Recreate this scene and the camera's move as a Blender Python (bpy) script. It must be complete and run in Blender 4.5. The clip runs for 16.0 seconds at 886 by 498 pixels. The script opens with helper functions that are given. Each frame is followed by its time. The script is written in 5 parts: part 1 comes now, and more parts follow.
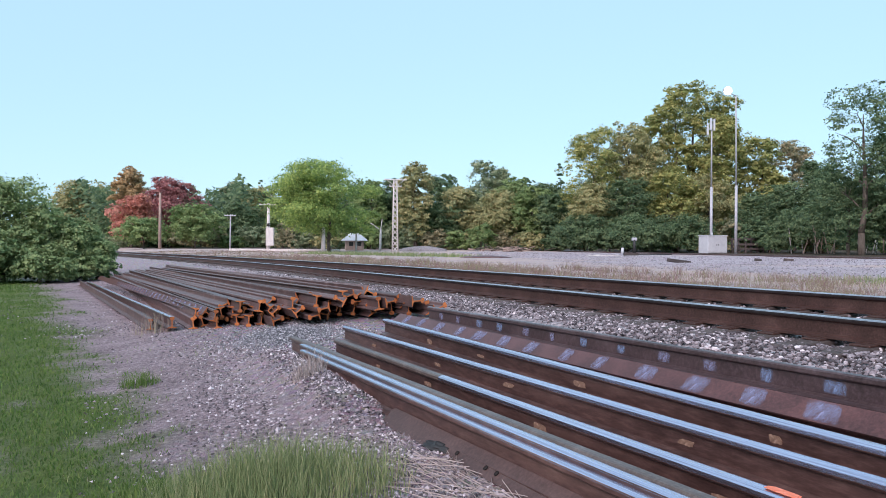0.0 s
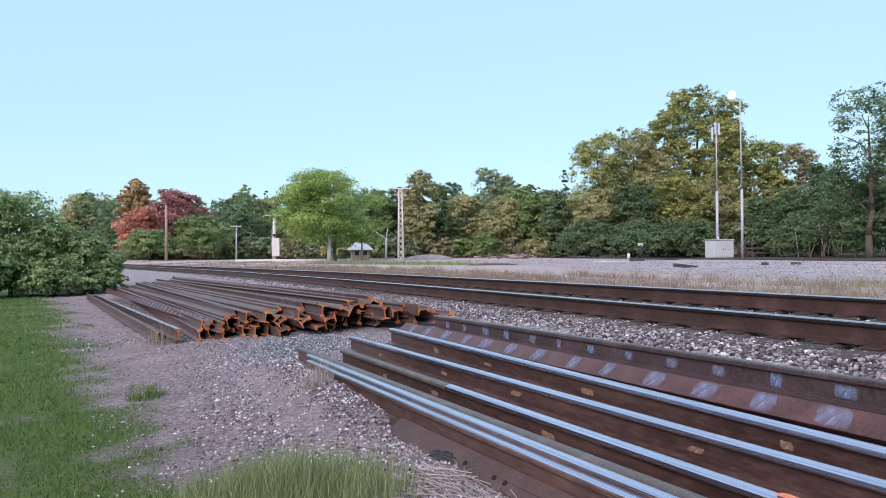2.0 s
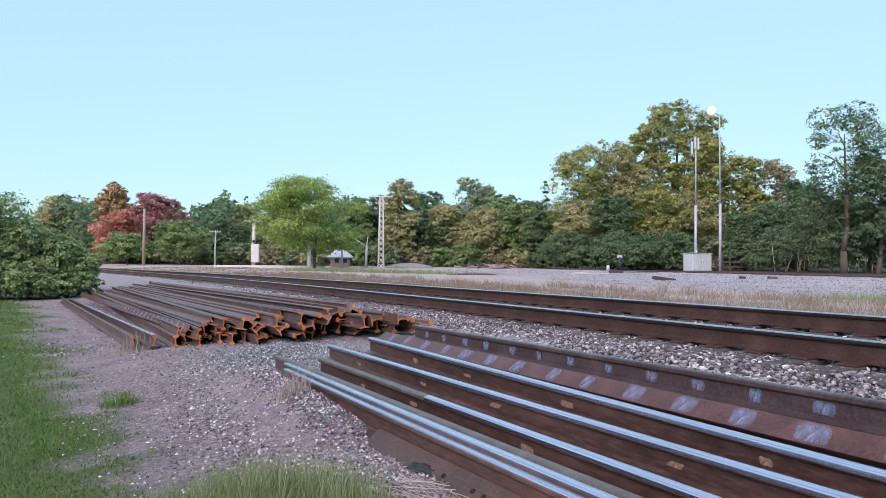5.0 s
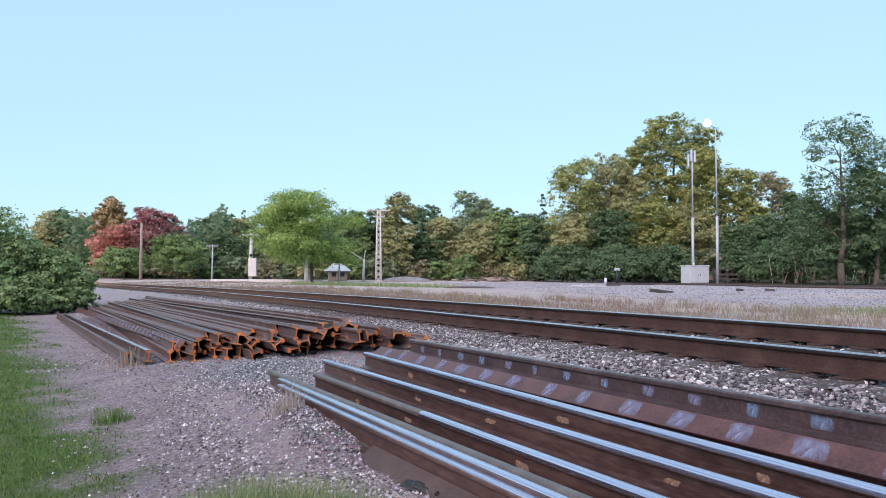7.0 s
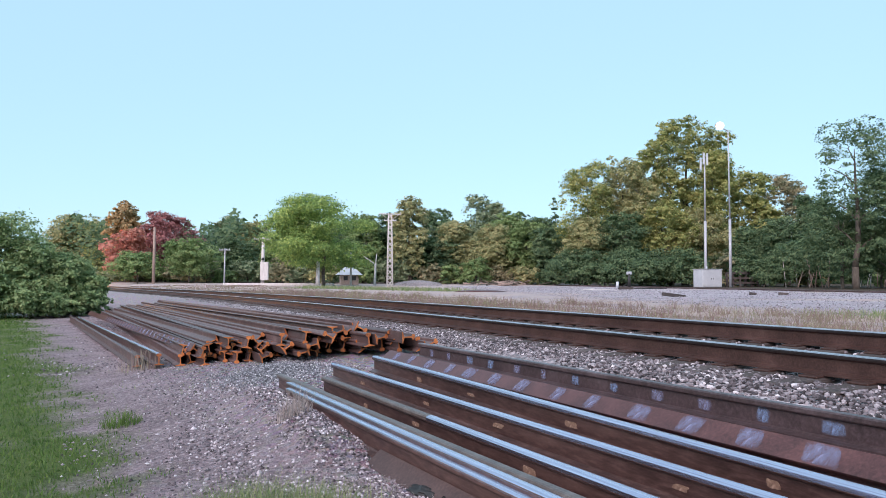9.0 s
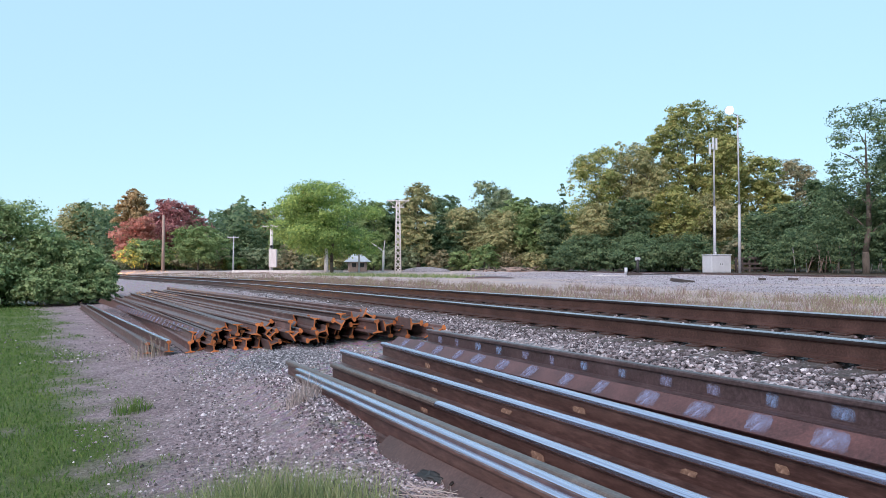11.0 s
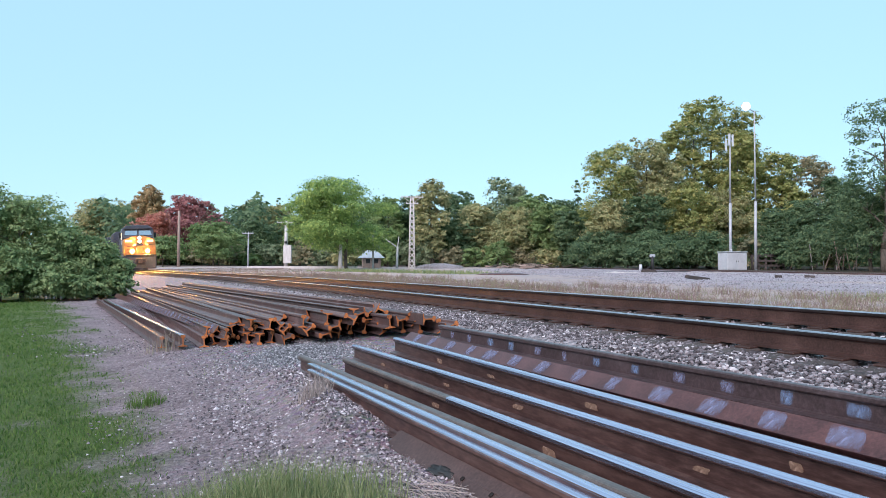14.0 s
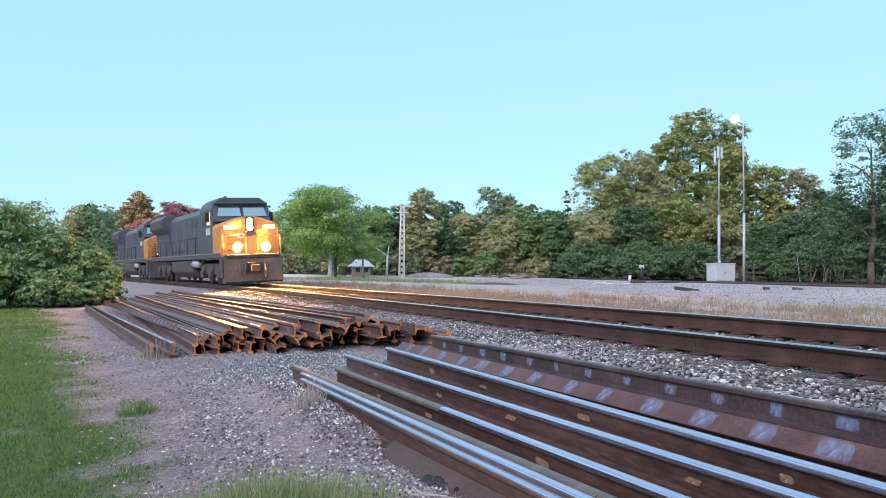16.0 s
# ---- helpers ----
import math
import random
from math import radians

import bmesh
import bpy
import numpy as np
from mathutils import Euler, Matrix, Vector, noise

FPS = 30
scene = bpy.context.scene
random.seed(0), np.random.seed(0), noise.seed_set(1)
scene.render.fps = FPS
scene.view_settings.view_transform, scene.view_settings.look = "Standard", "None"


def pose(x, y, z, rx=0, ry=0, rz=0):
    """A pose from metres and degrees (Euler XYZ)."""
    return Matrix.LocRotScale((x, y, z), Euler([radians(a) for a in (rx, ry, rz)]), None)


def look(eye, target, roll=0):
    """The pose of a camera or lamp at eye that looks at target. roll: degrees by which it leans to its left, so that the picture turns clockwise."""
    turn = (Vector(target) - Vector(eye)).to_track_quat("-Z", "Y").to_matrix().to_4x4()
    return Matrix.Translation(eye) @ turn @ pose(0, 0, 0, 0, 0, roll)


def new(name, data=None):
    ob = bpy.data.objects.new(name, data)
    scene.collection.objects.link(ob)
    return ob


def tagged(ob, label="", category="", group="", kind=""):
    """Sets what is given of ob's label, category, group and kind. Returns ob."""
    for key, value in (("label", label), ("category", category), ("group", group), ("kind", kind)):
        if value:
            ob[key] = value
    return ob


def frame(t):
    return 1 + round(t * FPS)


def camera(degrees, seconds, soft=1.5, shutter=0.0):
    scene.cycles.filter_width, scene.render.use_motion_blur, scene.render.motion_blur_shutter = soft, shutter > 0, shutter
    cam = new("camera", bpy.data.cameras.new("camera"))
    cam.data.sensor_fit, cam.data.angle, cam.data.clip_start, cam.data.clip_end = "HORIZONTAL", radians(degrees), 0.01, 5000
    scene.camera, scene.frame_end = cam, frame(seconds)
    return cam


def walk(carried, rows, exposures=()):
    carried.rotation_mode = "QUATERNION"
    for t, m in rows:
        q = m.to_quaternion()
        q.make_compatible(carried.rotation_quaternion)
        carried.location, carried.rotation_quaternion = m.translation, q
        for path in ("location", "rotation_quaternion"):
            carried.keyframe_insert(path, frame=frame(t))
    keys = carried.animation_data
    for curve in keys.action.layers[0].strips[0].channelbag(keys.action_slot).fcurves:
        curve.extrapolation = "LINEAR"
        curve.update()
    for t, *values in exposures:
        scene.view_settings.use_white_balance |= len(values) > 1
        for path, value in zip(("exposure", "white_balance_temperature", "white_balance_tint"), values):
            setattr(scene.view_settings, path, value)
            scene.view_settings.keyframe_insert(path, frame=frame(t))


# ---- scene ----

# ---------------------------------------------------------------- camera
cam = camera(60, 16.0, soft=0.8)


def eye(x, y, z, turn, tilt, lean):
    """Place, turn to the left, tilt upwards and lean, in metres and degrees."""
    a, b = radians(turn), radians(tilt)
    way = Vector((-math.sin(a) * math.cos(b), math.cos(a) * math.cos(b), math.sin(b)))
    p = Vector((x, y, z))
    return look(p, p + way, lean)


walk(cam, [
    (0, eye(-0.000, -0.000, 1.500, -0.000, -0.155, 0.252)),
    (0.5, eye(0.006, 0.015, 1.496, 0.002, 0.066, -0.306)),
    (1, eye(0.007, 0.007, 1.501, 0.175, 0.249, -0.641)),
    (1.5, eye(0.008, 0.005, 1.503, 0.395, 0.371, -0.644)),
    (2, eye(0.005, 0.020, 1.502, 0.430, 0.452, -0.532)),
    (2.5, eye(0.001, 0.039, 1.504, 0.115, 0.514, -0.231)),
    (3, eye(0.001, 0.042, 1.504, -0.384, 0.581, 0.175)),
    (3.5, eye(-0.006, 0.039, 1.504, -0.793, 0.711, 0.443)),
    (4, eye(-0.001, 0.045, 1.509, -1.041, 0.902, 0.533)),
    (6.5, eye(-0.004, 0.092, 1.509, -1.023, 1.692, 0.141)),
    (7, eye(0.026, 0.101, 1.517, -1.209, 2.109, 0.180)),
    (7.5, eye(0.038, 0.097, 1.518, -1.259, 2.372, 0.245)),
    (8, eye(0.047, 0.101, 1.517, -1.077, 2.423, 0.238)),
    (8.5, eye(0.058, 0.108, 1.517, -0.770, 2.459, 0.192)),
    (9, eye(0.058, 0.123, 1.515, -0.346, 2.390, 0.170)),
    (11.5, eye(0.064, 0.131, 1.511, 0.431, 1.297, -0.109)),
    (12, eye(0.068, 0.135, 1.506, 0.716, 1.371, -0.154)),
    (12.5, eye(0.071, 0.144, 1.508, 1.042, 1.466, -0.097)),
    (13, eye(0.072, 0.145, 1.508, 1.281, 1.554, 0.042)),
    (13.5, eye(0.073, 0.145, 1.510, 1.310, 1.415, 0.079)),
    (14, eye(0.077, 0.147, 1.502, 1.300, 1.119, 0.131)),
    (14.5, eye(0.072, 0.132, 1.500, 1.225, 0.965, 0.192)),
    (15, eye(0.061, 0.117, 1.503, 1.015, 1.094, 0.307)),
    (15.5, eye(0.052, 0.115, 1.507, 0.864, 1.359, 0.449)),
    (16, eye(0.041, 0.101, 1.516, 0.541, 1.808, 0.585)),
], exposures=[(0, 1.32, 6480, 19), (10, 1.32, 6450, 17), (13.5, 1.32, 6300, 14), (16, 1.32, 6050, 11)])

# ---------------------------------------------------------------- sky and light
world = bpy.data.worlds.new("dusk_sky")
scene.world = world
world.use_nodes = True
wn = world.node_tree
bg = wn.nodes["Background"]
sky = wn.nodes.new("ShaderNodeTexSky")
sky.sky_type = "NISHITA"
sky.sun_disc = False
sky.sun_elevation = radians(30)
sky.sun_rotation = radians(205)
sky.air_density, sky.dust_density, sky.ozone_density = 1.0, 0.6, 2.0
tint = wn.nodes.new("ShaderNodeMix")
tint.data_type, tint.blend_type = "RGBA", "MULTIPLY"
tint.inputs["Factor"].default_value = 1.0
tint.inputs["B"].default_value = (0.9, 1.0, 1.05, 1)
wn.links.new(sky.outputs["Color"], tint.inputs["A"])
haze = wn.nodes.new("ShaderNodeMix")
haze.data_type = "RGBA"
haze.inputs["Factor"].default_value = 0.88
haze.inputs["B"].default_value = (1.28, 2.09, 2.46, 1)
wn.links.new(tint.outputs["Result"], haze.inputs["A"])
wn.links.new(haze.outputs["Result"], bg.inputs["Color"])
bg.inputs["Strength"].default_value = 0.15

sun_data = bpy.data.lights.new("sun", "SUN")
sun_data.energy, sun_data.angle, sun_data.color = 1.5, radians(40), (1.0, 0.83, 0.84)
sun = new("sun", sun_data)
sun.matrix_world = look((0, 0, 60), (24, 40, 26))

# ---------------------------------------------------------------- materials
def node_mat(name):
    m = bpy.data.materials.new(name)
    m.use_nodes = True
    return m, m.node_tree, m.node_tree.nodes["Principled BSDF"]


def link(nt, a, b):
    nt.links.new(a, b)


def noise_node(nt, scale, detail=4.0, rough=0.6, stretch=None, space="Object"):
    co = nt.nodes.new("ShaderNodeTexCoord")
    n = nt.nodes.new("ShaderNodeTexNoise")
    n.inputs["Scale"].default_value = scale
    n.inputs["Detail"].default_value = detail
    n.inputs["Roughness"].default_value = rough
    src = co.outputs[space]
    if stretch:
        mp = nt.nodes.new("ShaderNodeMapping")
        mp.inputs["Scale"].default_value = stretch
        link(nt, src, mp.inputs["Vector"])
        src = mp.outputs["Vector"]
    link(nt, src, n.inputs["Vector"])
    return n.outputs["Fac"]


def ramp(nt, fac, stops):
    r = nt.nodes.new("ShaderNodeValToRGB")
    els = r.color_ramp.elements
    while len(els) < len(stops):
        els.new(0.5)
    for e, (p, c) in zip(els, stops):
        e.position, e.color = p, (*c, 1)
    link(nt, fac, r.inputs["Fac"])
    return r.outputs["Color"]


def blend(nt, fac, a, b, kind="MIX"):
    m = nt.nodes.new("ShaderNodeMix")
    m.data_type, m.blend_type = "RGBA", kind
    for v, key in ((fac, "Factor"), (a, "A"), (b, "B")):
        if isinstance(v, (int, float)):
            m.inputs[key].default_value = v
        elif isinstance(v, tuple):
            m.inputs[key].default_value = (*v, 1)
        else:
            link(nt, v, m.inputs[key])
    return m.outputs["Result"]


def math_node(nt, op, a, b):
    m = nt.nodes.new("ShaderNodeMath")
    m.operation = op
    for v, s in ((a, m.inputs[0]), (b, m.inputs[1])):
        if isinstance(v, (int, float)):
            s.default_value = v
        else:
            link(nt, v, s)
    return m.outputs[0]


def bump(nt, bs, height, strength, dist):
    b = nt.nodes.new("ShaderNodeBump")
    b.inputs["Strength"].default_value = strength
    b.inputs["Distance"].default_value = dist
    link(nt, height, b.inputs["Height"])
    link(nt, b.outputs["Normal"], bs.inputs["Normal"])


def worn(name, dark, mid, light, rough=0.7, metal=0.0, fine=40.0, broad=3.0, relief=0.3, depth=0.004, stretch=None, per_object=0.0):
    """Two scales of variation between three colours, with a fine relief."""
    m, nt, bs = node_mat(name)
    a = noise_node(nt, fine, 6, 0.65, stretch)
    b = noise_node(nt, broad, 3, 0.6, stretch)
    c1 = ramp(nt, a, [(0.3, dark), (0.5, mid), (0.72, light)])
    c2 = ramp(nt, b, [(0.3, dark), (0.55, mid), (0.75, light)])
    col = blend(nt, 0.5, c1, c2)
    if per_object:
        info = nt.nodes.new("ShaderNodeObjectInfo")
        v = math_node(nt, "MULTIPLY_ADD", info.outputs["Random"], per_object)
        v.node.inputs[2].default_value = 1.0 - per_object / 2
        col = blend(nt, 1.0, col, v, "MULTIPLY")
    link(nt, col, bs.inputs["Base Color"])
    bs.inputs["Roughness"].default_value = rough
    bs.inputs["Metallic"].default_value = metal
    if relief:
        bump(nt, bs, a, relief, depth)
    return m


def island_mat(name, stops, rough=0.8, spread=None, through_light=0.0):
    """Each loose piece of the mesh takes its own colour along the stops."""
    m, nt, bs = node_mat(name)
    g = nt.nodes.new("ShaderNodeNewGeometry")
    fac = g.outputs["Random Per Island"]
    if spread:
        n = noise_node(nt, spread, 3, 0.6)
        fac = math_node(nt, "ADD", math_node(nt, "MULTIPLY", fac, 0.55), math_node(nt, "MULTIPLY", n, 0.62))
        fac = math_node(nt, "SUBTRACT", fac, 0.08)
    col = ramp(nt, fac, stops)
    link(nt, col, bs.inputs["Base Color"])
    bs.inputs["Roughness"].default_value = rough
    bs.inputs["Specular IOR Level"].default_value = 0.25
    if through_light:
        tr = nt.nodes.new("ShaderNodeBsdfTranslucent")
        link(nt, col, tr.inputs["Color"])
        mx = nt.nodes.new("ShaderNodeMixShader")
        mx.inputs[0].default_value = through_light
        link(nt, bs.outputs[0], mx.inputs[1])
        link(nt, tr.outputs[0], mx.inputs[2])
        link(nt, mx.outputs[0], nt.nodes["Material Output"].inputs["Surface"])
    return m


def glow(name, color, strength):
    m, nt, bs = node_mat(name)
    bs.inputs["Base Color"].default_value = (*color, 1)
    bs.inputs["Emission Color"].default_value = (*color, 1)
    bs.inputs["Emission Strength"].default_value = strength
    return m


RUST = worn("rusted_steel", (0.035, 0.021, 0.02), (0.105, 0.064, 0.059), (0.25, 0.165, 0.155), 0.48, 0.15, 60, 4, 0.35, 0.003, None, 0.5)
RUST_DARK = worn("dark_oiled_rust", (0.024, 0.013, 0.012), (0.112, 0.062, 0.053), (0.26, 0.155, 0.13), 0.36, 0.45, 26, 2, 0.3, 0.002, (1, 0.3, 1.6), 0.5)
RUST_RAIL = worn("rusted_running_rail", (0.04, 0.022, 0.019), (0.11, 0.06, 0.05), (0.21, 0.12, 0.1), 0.4, 0.55, 50, 3, 0.3, 0.003)
RUST_RED = worn("red_rust", (0.035, 0.015, 0.015), (0.105, 0.042, 0.039), (0.19, 0.085, 0.077), 0.42, 0.2, 50, 3, 0.3, 0.002)
RUST_END = worn("fresh_orange_rust", (0.14, 0.045, 0.02), (0.48, 0.15, 0.045), (0.74, 0.27, 0.09), 0.85, 0.0, 60, 10, 0.3, 0.002, None, 0.6)
RUST_FACE = worn("brown_scaled_rust", (0.03, 0.016, 0.014), (0.085, 0.046, 0.039), (0.15, 0.09, 0.077), 0.55, 0.15, 50, 2.5, 0.25, 0.002)
RUST_PURPLE = worn("purple_brown_rust", (0.033, 0.023, 0.024), (0.095, 0.064, 0.065), (0.19, 0.137, 0.142), 0.36, 0.4, 40, 2, 0.25, 0.002)
DULL = worn("dull_rail_head", (0.07, 0.05, 0.042), (0.15, 0.115, 0.1), (0.26, 0.21, 0.185), 0.45, 0.5, 60, 5, 0.15, 0.001)
# polished steel; its pale bluish tint adds some of the sky's sheen as colour
BRIGHT = worn("sky_tinted_polished_head", (0.2, 0.18, 0.22), (0.68, 0.64, 0.8), (0.98, 0.92, 1.0), 0.25, 0.95, 60, 6, 0.35, 0.002, (3.5, 0.02, 1))
GLEAM = worn("worn_running_top", (0.22, 0.2, 0.21), (0.5, 0.48, 0.52), (0.8, 0.78, 0.82), 0.3, 0.9, 30, 1.2, 0.1, 0.001)
TIE = worn("creosoted_timber", (0.03, 0.024, 0.022), (0.075, 0.06, 0.055), (0.15, 0.125, 0.115), 0.85, 0, 30, 4, 0.6, 0.006, (1, 8, 8), 0.5)
BLUE_CHALK = worn("bright_blue_chalk", (0.1, 0.1, 0.15), (0.2, 0.28, 0.44), (0.3, 0.42, 0.62), 0.8, 0, 120, 40, 0)
PATCH = worn("blue_chalk_paint", (0.12, 0.1, 0.14), (0.23, 0.24, 0.36), (0.36, 0.4, 0.6), 0.8, 0, 130, 40, 0)
for m in (PATCH, BLUE_CHALK):   # chalk rubbed thin in strokes and fading at its rim
    nt = m.node_tree
    box = nt.nodes.new("ShaderNodeTexCoord")
    axes = nt.nodes.new("ShaderNodeSeparateXYZ")
    link(nt, box.outputs["Generated"], axes.inputs[0])
    rim = None
    for k in (1, 2):
        off = math_node(nt, "ABSOLUTE", math_node(nt, "SUBTRACT", axes.outputs[k], 0.5), 0.0)
        fade = math_node(nt, "SUBTRACT", 1.0, math_node(nt, "POWER", math_node(nt, "MULTIPLY", off, 2.0), 3.0))
        rim = fade if rim is None else math_node(nt, "MULTIPLY", rim, fade)
    wipe = ramp(nt, noise_node(nt, 26, 4, 0.7, (1, 1, 0.35)), [(0.32, (0.02, 0.02, 0.02)), (0.68, (0.85, 0.85, 0.85))])
    link(nt, math_node(nt, "MULTIPLY", wipe, rim), nt.nodes["Principled BSDF"].inputs["Alpha"])
ORANGE_PAINT = worn("orange_marking_paint", (0.5, 0.1, 0.04), (0.8, 0.2, 0.1), (0.9, 0.4, 0.3), 0.6, 0, 60, 20, 0)
STONE = island_mat("ballast_stone", [(0.0, (0.055, 0.048, 0.05)), (0.5, (0.19, 0.164, 0.178)), (0.82, (0.36, 0.318, 0.34)), (0.93, (0.5, 0.45, 0.475)), (1.0, (0.68, 0.64, 0.66))], 0.85)
BALLAST = island_mat("track_ballast_stone", [(0.0, (0.035, 0.031, 0.033)), (0.5, (0.14, 0.123, 0.131)), (0.82, (0.29, 0.26, 0.274)), (0.95, (0.42, 0.385, 0.395)), (1.0, (0.68, 0.64, 0.65))], 0.85)
GALV = worn("galvanised_steel", (0.3, 0.31, 0.34), (0.42, 0.43, 0.46), (0.52, 0.53, 0.56), 0.6, 0.2, 30, 3, 0.1, 0.001)


# ---------------------------------------------------------------- mesh helpers
def np_mesh(name, verts, faces, mats, index=None, smooth=False):
    me = bpy.data.meshes.new(name)
    verts = np.asarray(verts, dtype=np.float32)
    if isinstance(faces, np.ndarray):
        n, k = faces.shape
        me.vertices.add(len(verts))
        me.vertices.foreach_set("co", verts.ravel())
        me.loops.add(n * k)
        me.loops.foreach_set("vertex_index", faces.ravel().astype(np.int32))
        me.polygons.add(n)
        me.polygons.foreach_set("loop_start", np.arange(0, n * k, k, dtype=np.int32))
        me.polygons.foreach_set("loop_total", np.full(n, k, dtype=np.int32))
        me.update(calc_edges=True)
    else:
        me.from_pydata([tuple(map(float, v)) for v in verts], [], faces)
    for m in mats if isinstance(mats, (list, tuple)) else [mats]:
        me.materials.append(m)
    if index is not None:
        me.polygons.foreach_set("material_index", np.asarray(index, dtype=np.int32))
    me.polygons.foreach_set("use_smooth", np.full(len(me.polygons), bool(smooth)))
    me.update()
    return me


def part(name, me, parent, label="", m=None):
    ob = new(name, me)
    ob.parent = parent
    if m is not None:
        ob.matrix_basis = m
    if label:
        ob["label"] = label
    return ob


def thing(name, label, category, group="", kind="", m=None, data=None):
    ob = new(name, data)
    if m is not None:
        ob.matrix_basis = m
    return tagged(ob, label, category, group, kind)


def from_bm(name, bm, mats, smooth=False):
    me = bpy.data.meshes.new(name)
    bmesh.ops.recalc_face_normals(bm, faces=bm.faces)
    bm.to_mesh(me)
    bm.free()
    for m in mats if isinstance(mats, (list, tuple)) else [mats]:
        me.materials.append(m)
    if smooth:
        me.polygons.foreach_set("use_smooth", np.full(len(me.polygons), True))
    return me


def add_box(bm, size, at=(0, 0, 0), bevel=0.0, turn=None, slot=0):
    m = Matrix.Translation(at) @ (turn or Matrix()) @ Matrix.Diagonal((*size, 1))
    geo = bmesh.ops.create_cube(bm, size=1.0, matrix=m)
    faces = list({f for v in geo["verts"] for f in v.link_faces})
    if bevel:
        edges = list({e for v in geo["verts"] for e in v.link_edges})
        res = bmesh.ops.bevel(bm, geom=edges, offset=bevel, segments=1, affect="EDGES", profile=0.5)
        faces = [f for f in bm.faces if any(v in set(res["verts"]) for v in f.verts)] if slot else faces
    if slot:
        for f in faces:
            if f.is_valid:
                f.material_index = slot
    return bm


def box_mesh(name, size, mat, bevel=0.0, at=(0, 0, 0)):
    return from_bm(name, add_box(bmesh.new(), size, at, bevel), mat)


def rod(bm, a, b, r1, r2=None, seg=10, caps=True):
    a, b = Vector(a), Vector(b)
    d = b - a
    m = Matrix.Translation((a + b) / 2) @ d.to_track_quat("Z", "Y").to_matrix().to_4x4()
    bmesh.ops.create_cone(bm, cap_ends=caps, segments=seg, radius1=r1, radius2=r1 if r2 is None else r2, depth=d.length, matrix=m)
    return bm


def rod_mesh(name, a, b, r1, r2, mat, seg=10):
    return from_bm(name, rod(bmesh.new(), a, b, r1, r2, seg), mat, True)


# ---------------------------------------------------------------- the line of the track
ALONG = Vector((-0.400, 0.9166))   # direction in which the near track recedes
ACROSS = Vector((0.9166, 0.400))   # from the camera towards the track


def place(d, s, z=0.0):
    """A point d metres towards the track and s metres along it."""
    return Vector((d * ACROSS.x + s * ALONG.x, d * ACROSS.y + s * ALONG.y, z))


CENTRE = np.array([(38, -71), (22, -34), (12.15, -11.55), (5.96, 2.6), (1.96, 11.77), (-2.15, 20.95), (-5.7, 28.7), (-9.35, 36.3), (-14.1, 44.8), (-19.1, 53.2),
                   (-24, 61.4), (-29.1, 70.2), (-34.3, 79.8), (-39.0, 89.0), (-43.7, 98.2), (-57, 121), (-84, 159), (-150, 230), (-260, 320), (-400, 420)])


def smooth_line(ctrl, step=0.5):
    """A rounded line through control points, evenly stepped."""
    out = []
    n = len(ctrl)
    for i in range(n - 1):
        p0, p1, p2, p3 = ctrl[max(i - 1, 0)], ctrl[i], ctrl[i + 1], ctrl[min(i + 2, n - 1)]
        l = np.linalg.norm(p2 - p1)
        m1 = (p2 - p0) * l / max(np.linalg.norm(p2 - p0), 1e-6)
        m2 = (p3 - p1) * l / max(np.linalg.norm(p3 - p1), 1e-6)
        for u in np.arange(0, 1, step / l):
            out.append((2 * u**3 - 3 * u**2 + 1) * p1 + (u**3 - 2 * u**2 + u) * m1 + (-2 * u**3 + 3 * u**2) * p2 + (u**3 - u**2) * m2)
    out.append(ctrl[-1])
    return np.array(out)


LINE = smooth_line(CENTRE, 0.5)
SEG = np.linalg.norm(np.diff(LINE, axis=0), axis=1)
ARC = np.concatenate([[0], np.cumsum(SEG)])
zero = int(np.argmin(np.linalg.norm(LINE - np.array((5.96, 2.6)), axis=1)))
ARC -= ARC[zero]


def on_line(s, off=0.0):
    """Place beside the centre line at arc length s, and the heading's unit vector."""
    x, y = np.interp(s, ARC, LINE[:, 0]), np.interp(s, ARC, LINE[:, 1])
    x2, y2 = np.interp(s + 1.0, ARC, LINE[:, 0]), np.interp(s + 1.0, ARC, LINE[:, 1])
    x1, y1 = np.interp(s - 1.0, ARC, LINE[:, 0]), np.interp(s - 1.0, ARC, LINE[:, 1])
    l = math.hypot(x2 - x1, y2 - y1)
    ux, uy = (x2 - x1) / l, (y2 - y1) / l
    return x + off * uy, y - off * ux, ux, uy


def rail_top(s):
    """Height of the track's middle between the rail heads."""
    return float(np.interp(s, [-20, 0, 5, 20, 37, 100, 400], [0.99, 0.975, 0.966, 0.932, 0.87, 0.84, 0.84]))


def cant(s):
    return float(np.interp(s, [-20, 20, 60, 120], [0.1, 0.1, 0.07, 0.04]))


FAR_A, FAR_B = np.array((26.9, 51.0)), np.array((17.7, 111.0))
FAR_U = (FAR_B - FAR_A) / np.linalg.norm(FAR_B - FAR_A)
FAR_N = np.array((FAR_U[1], -FAR_U[0]))


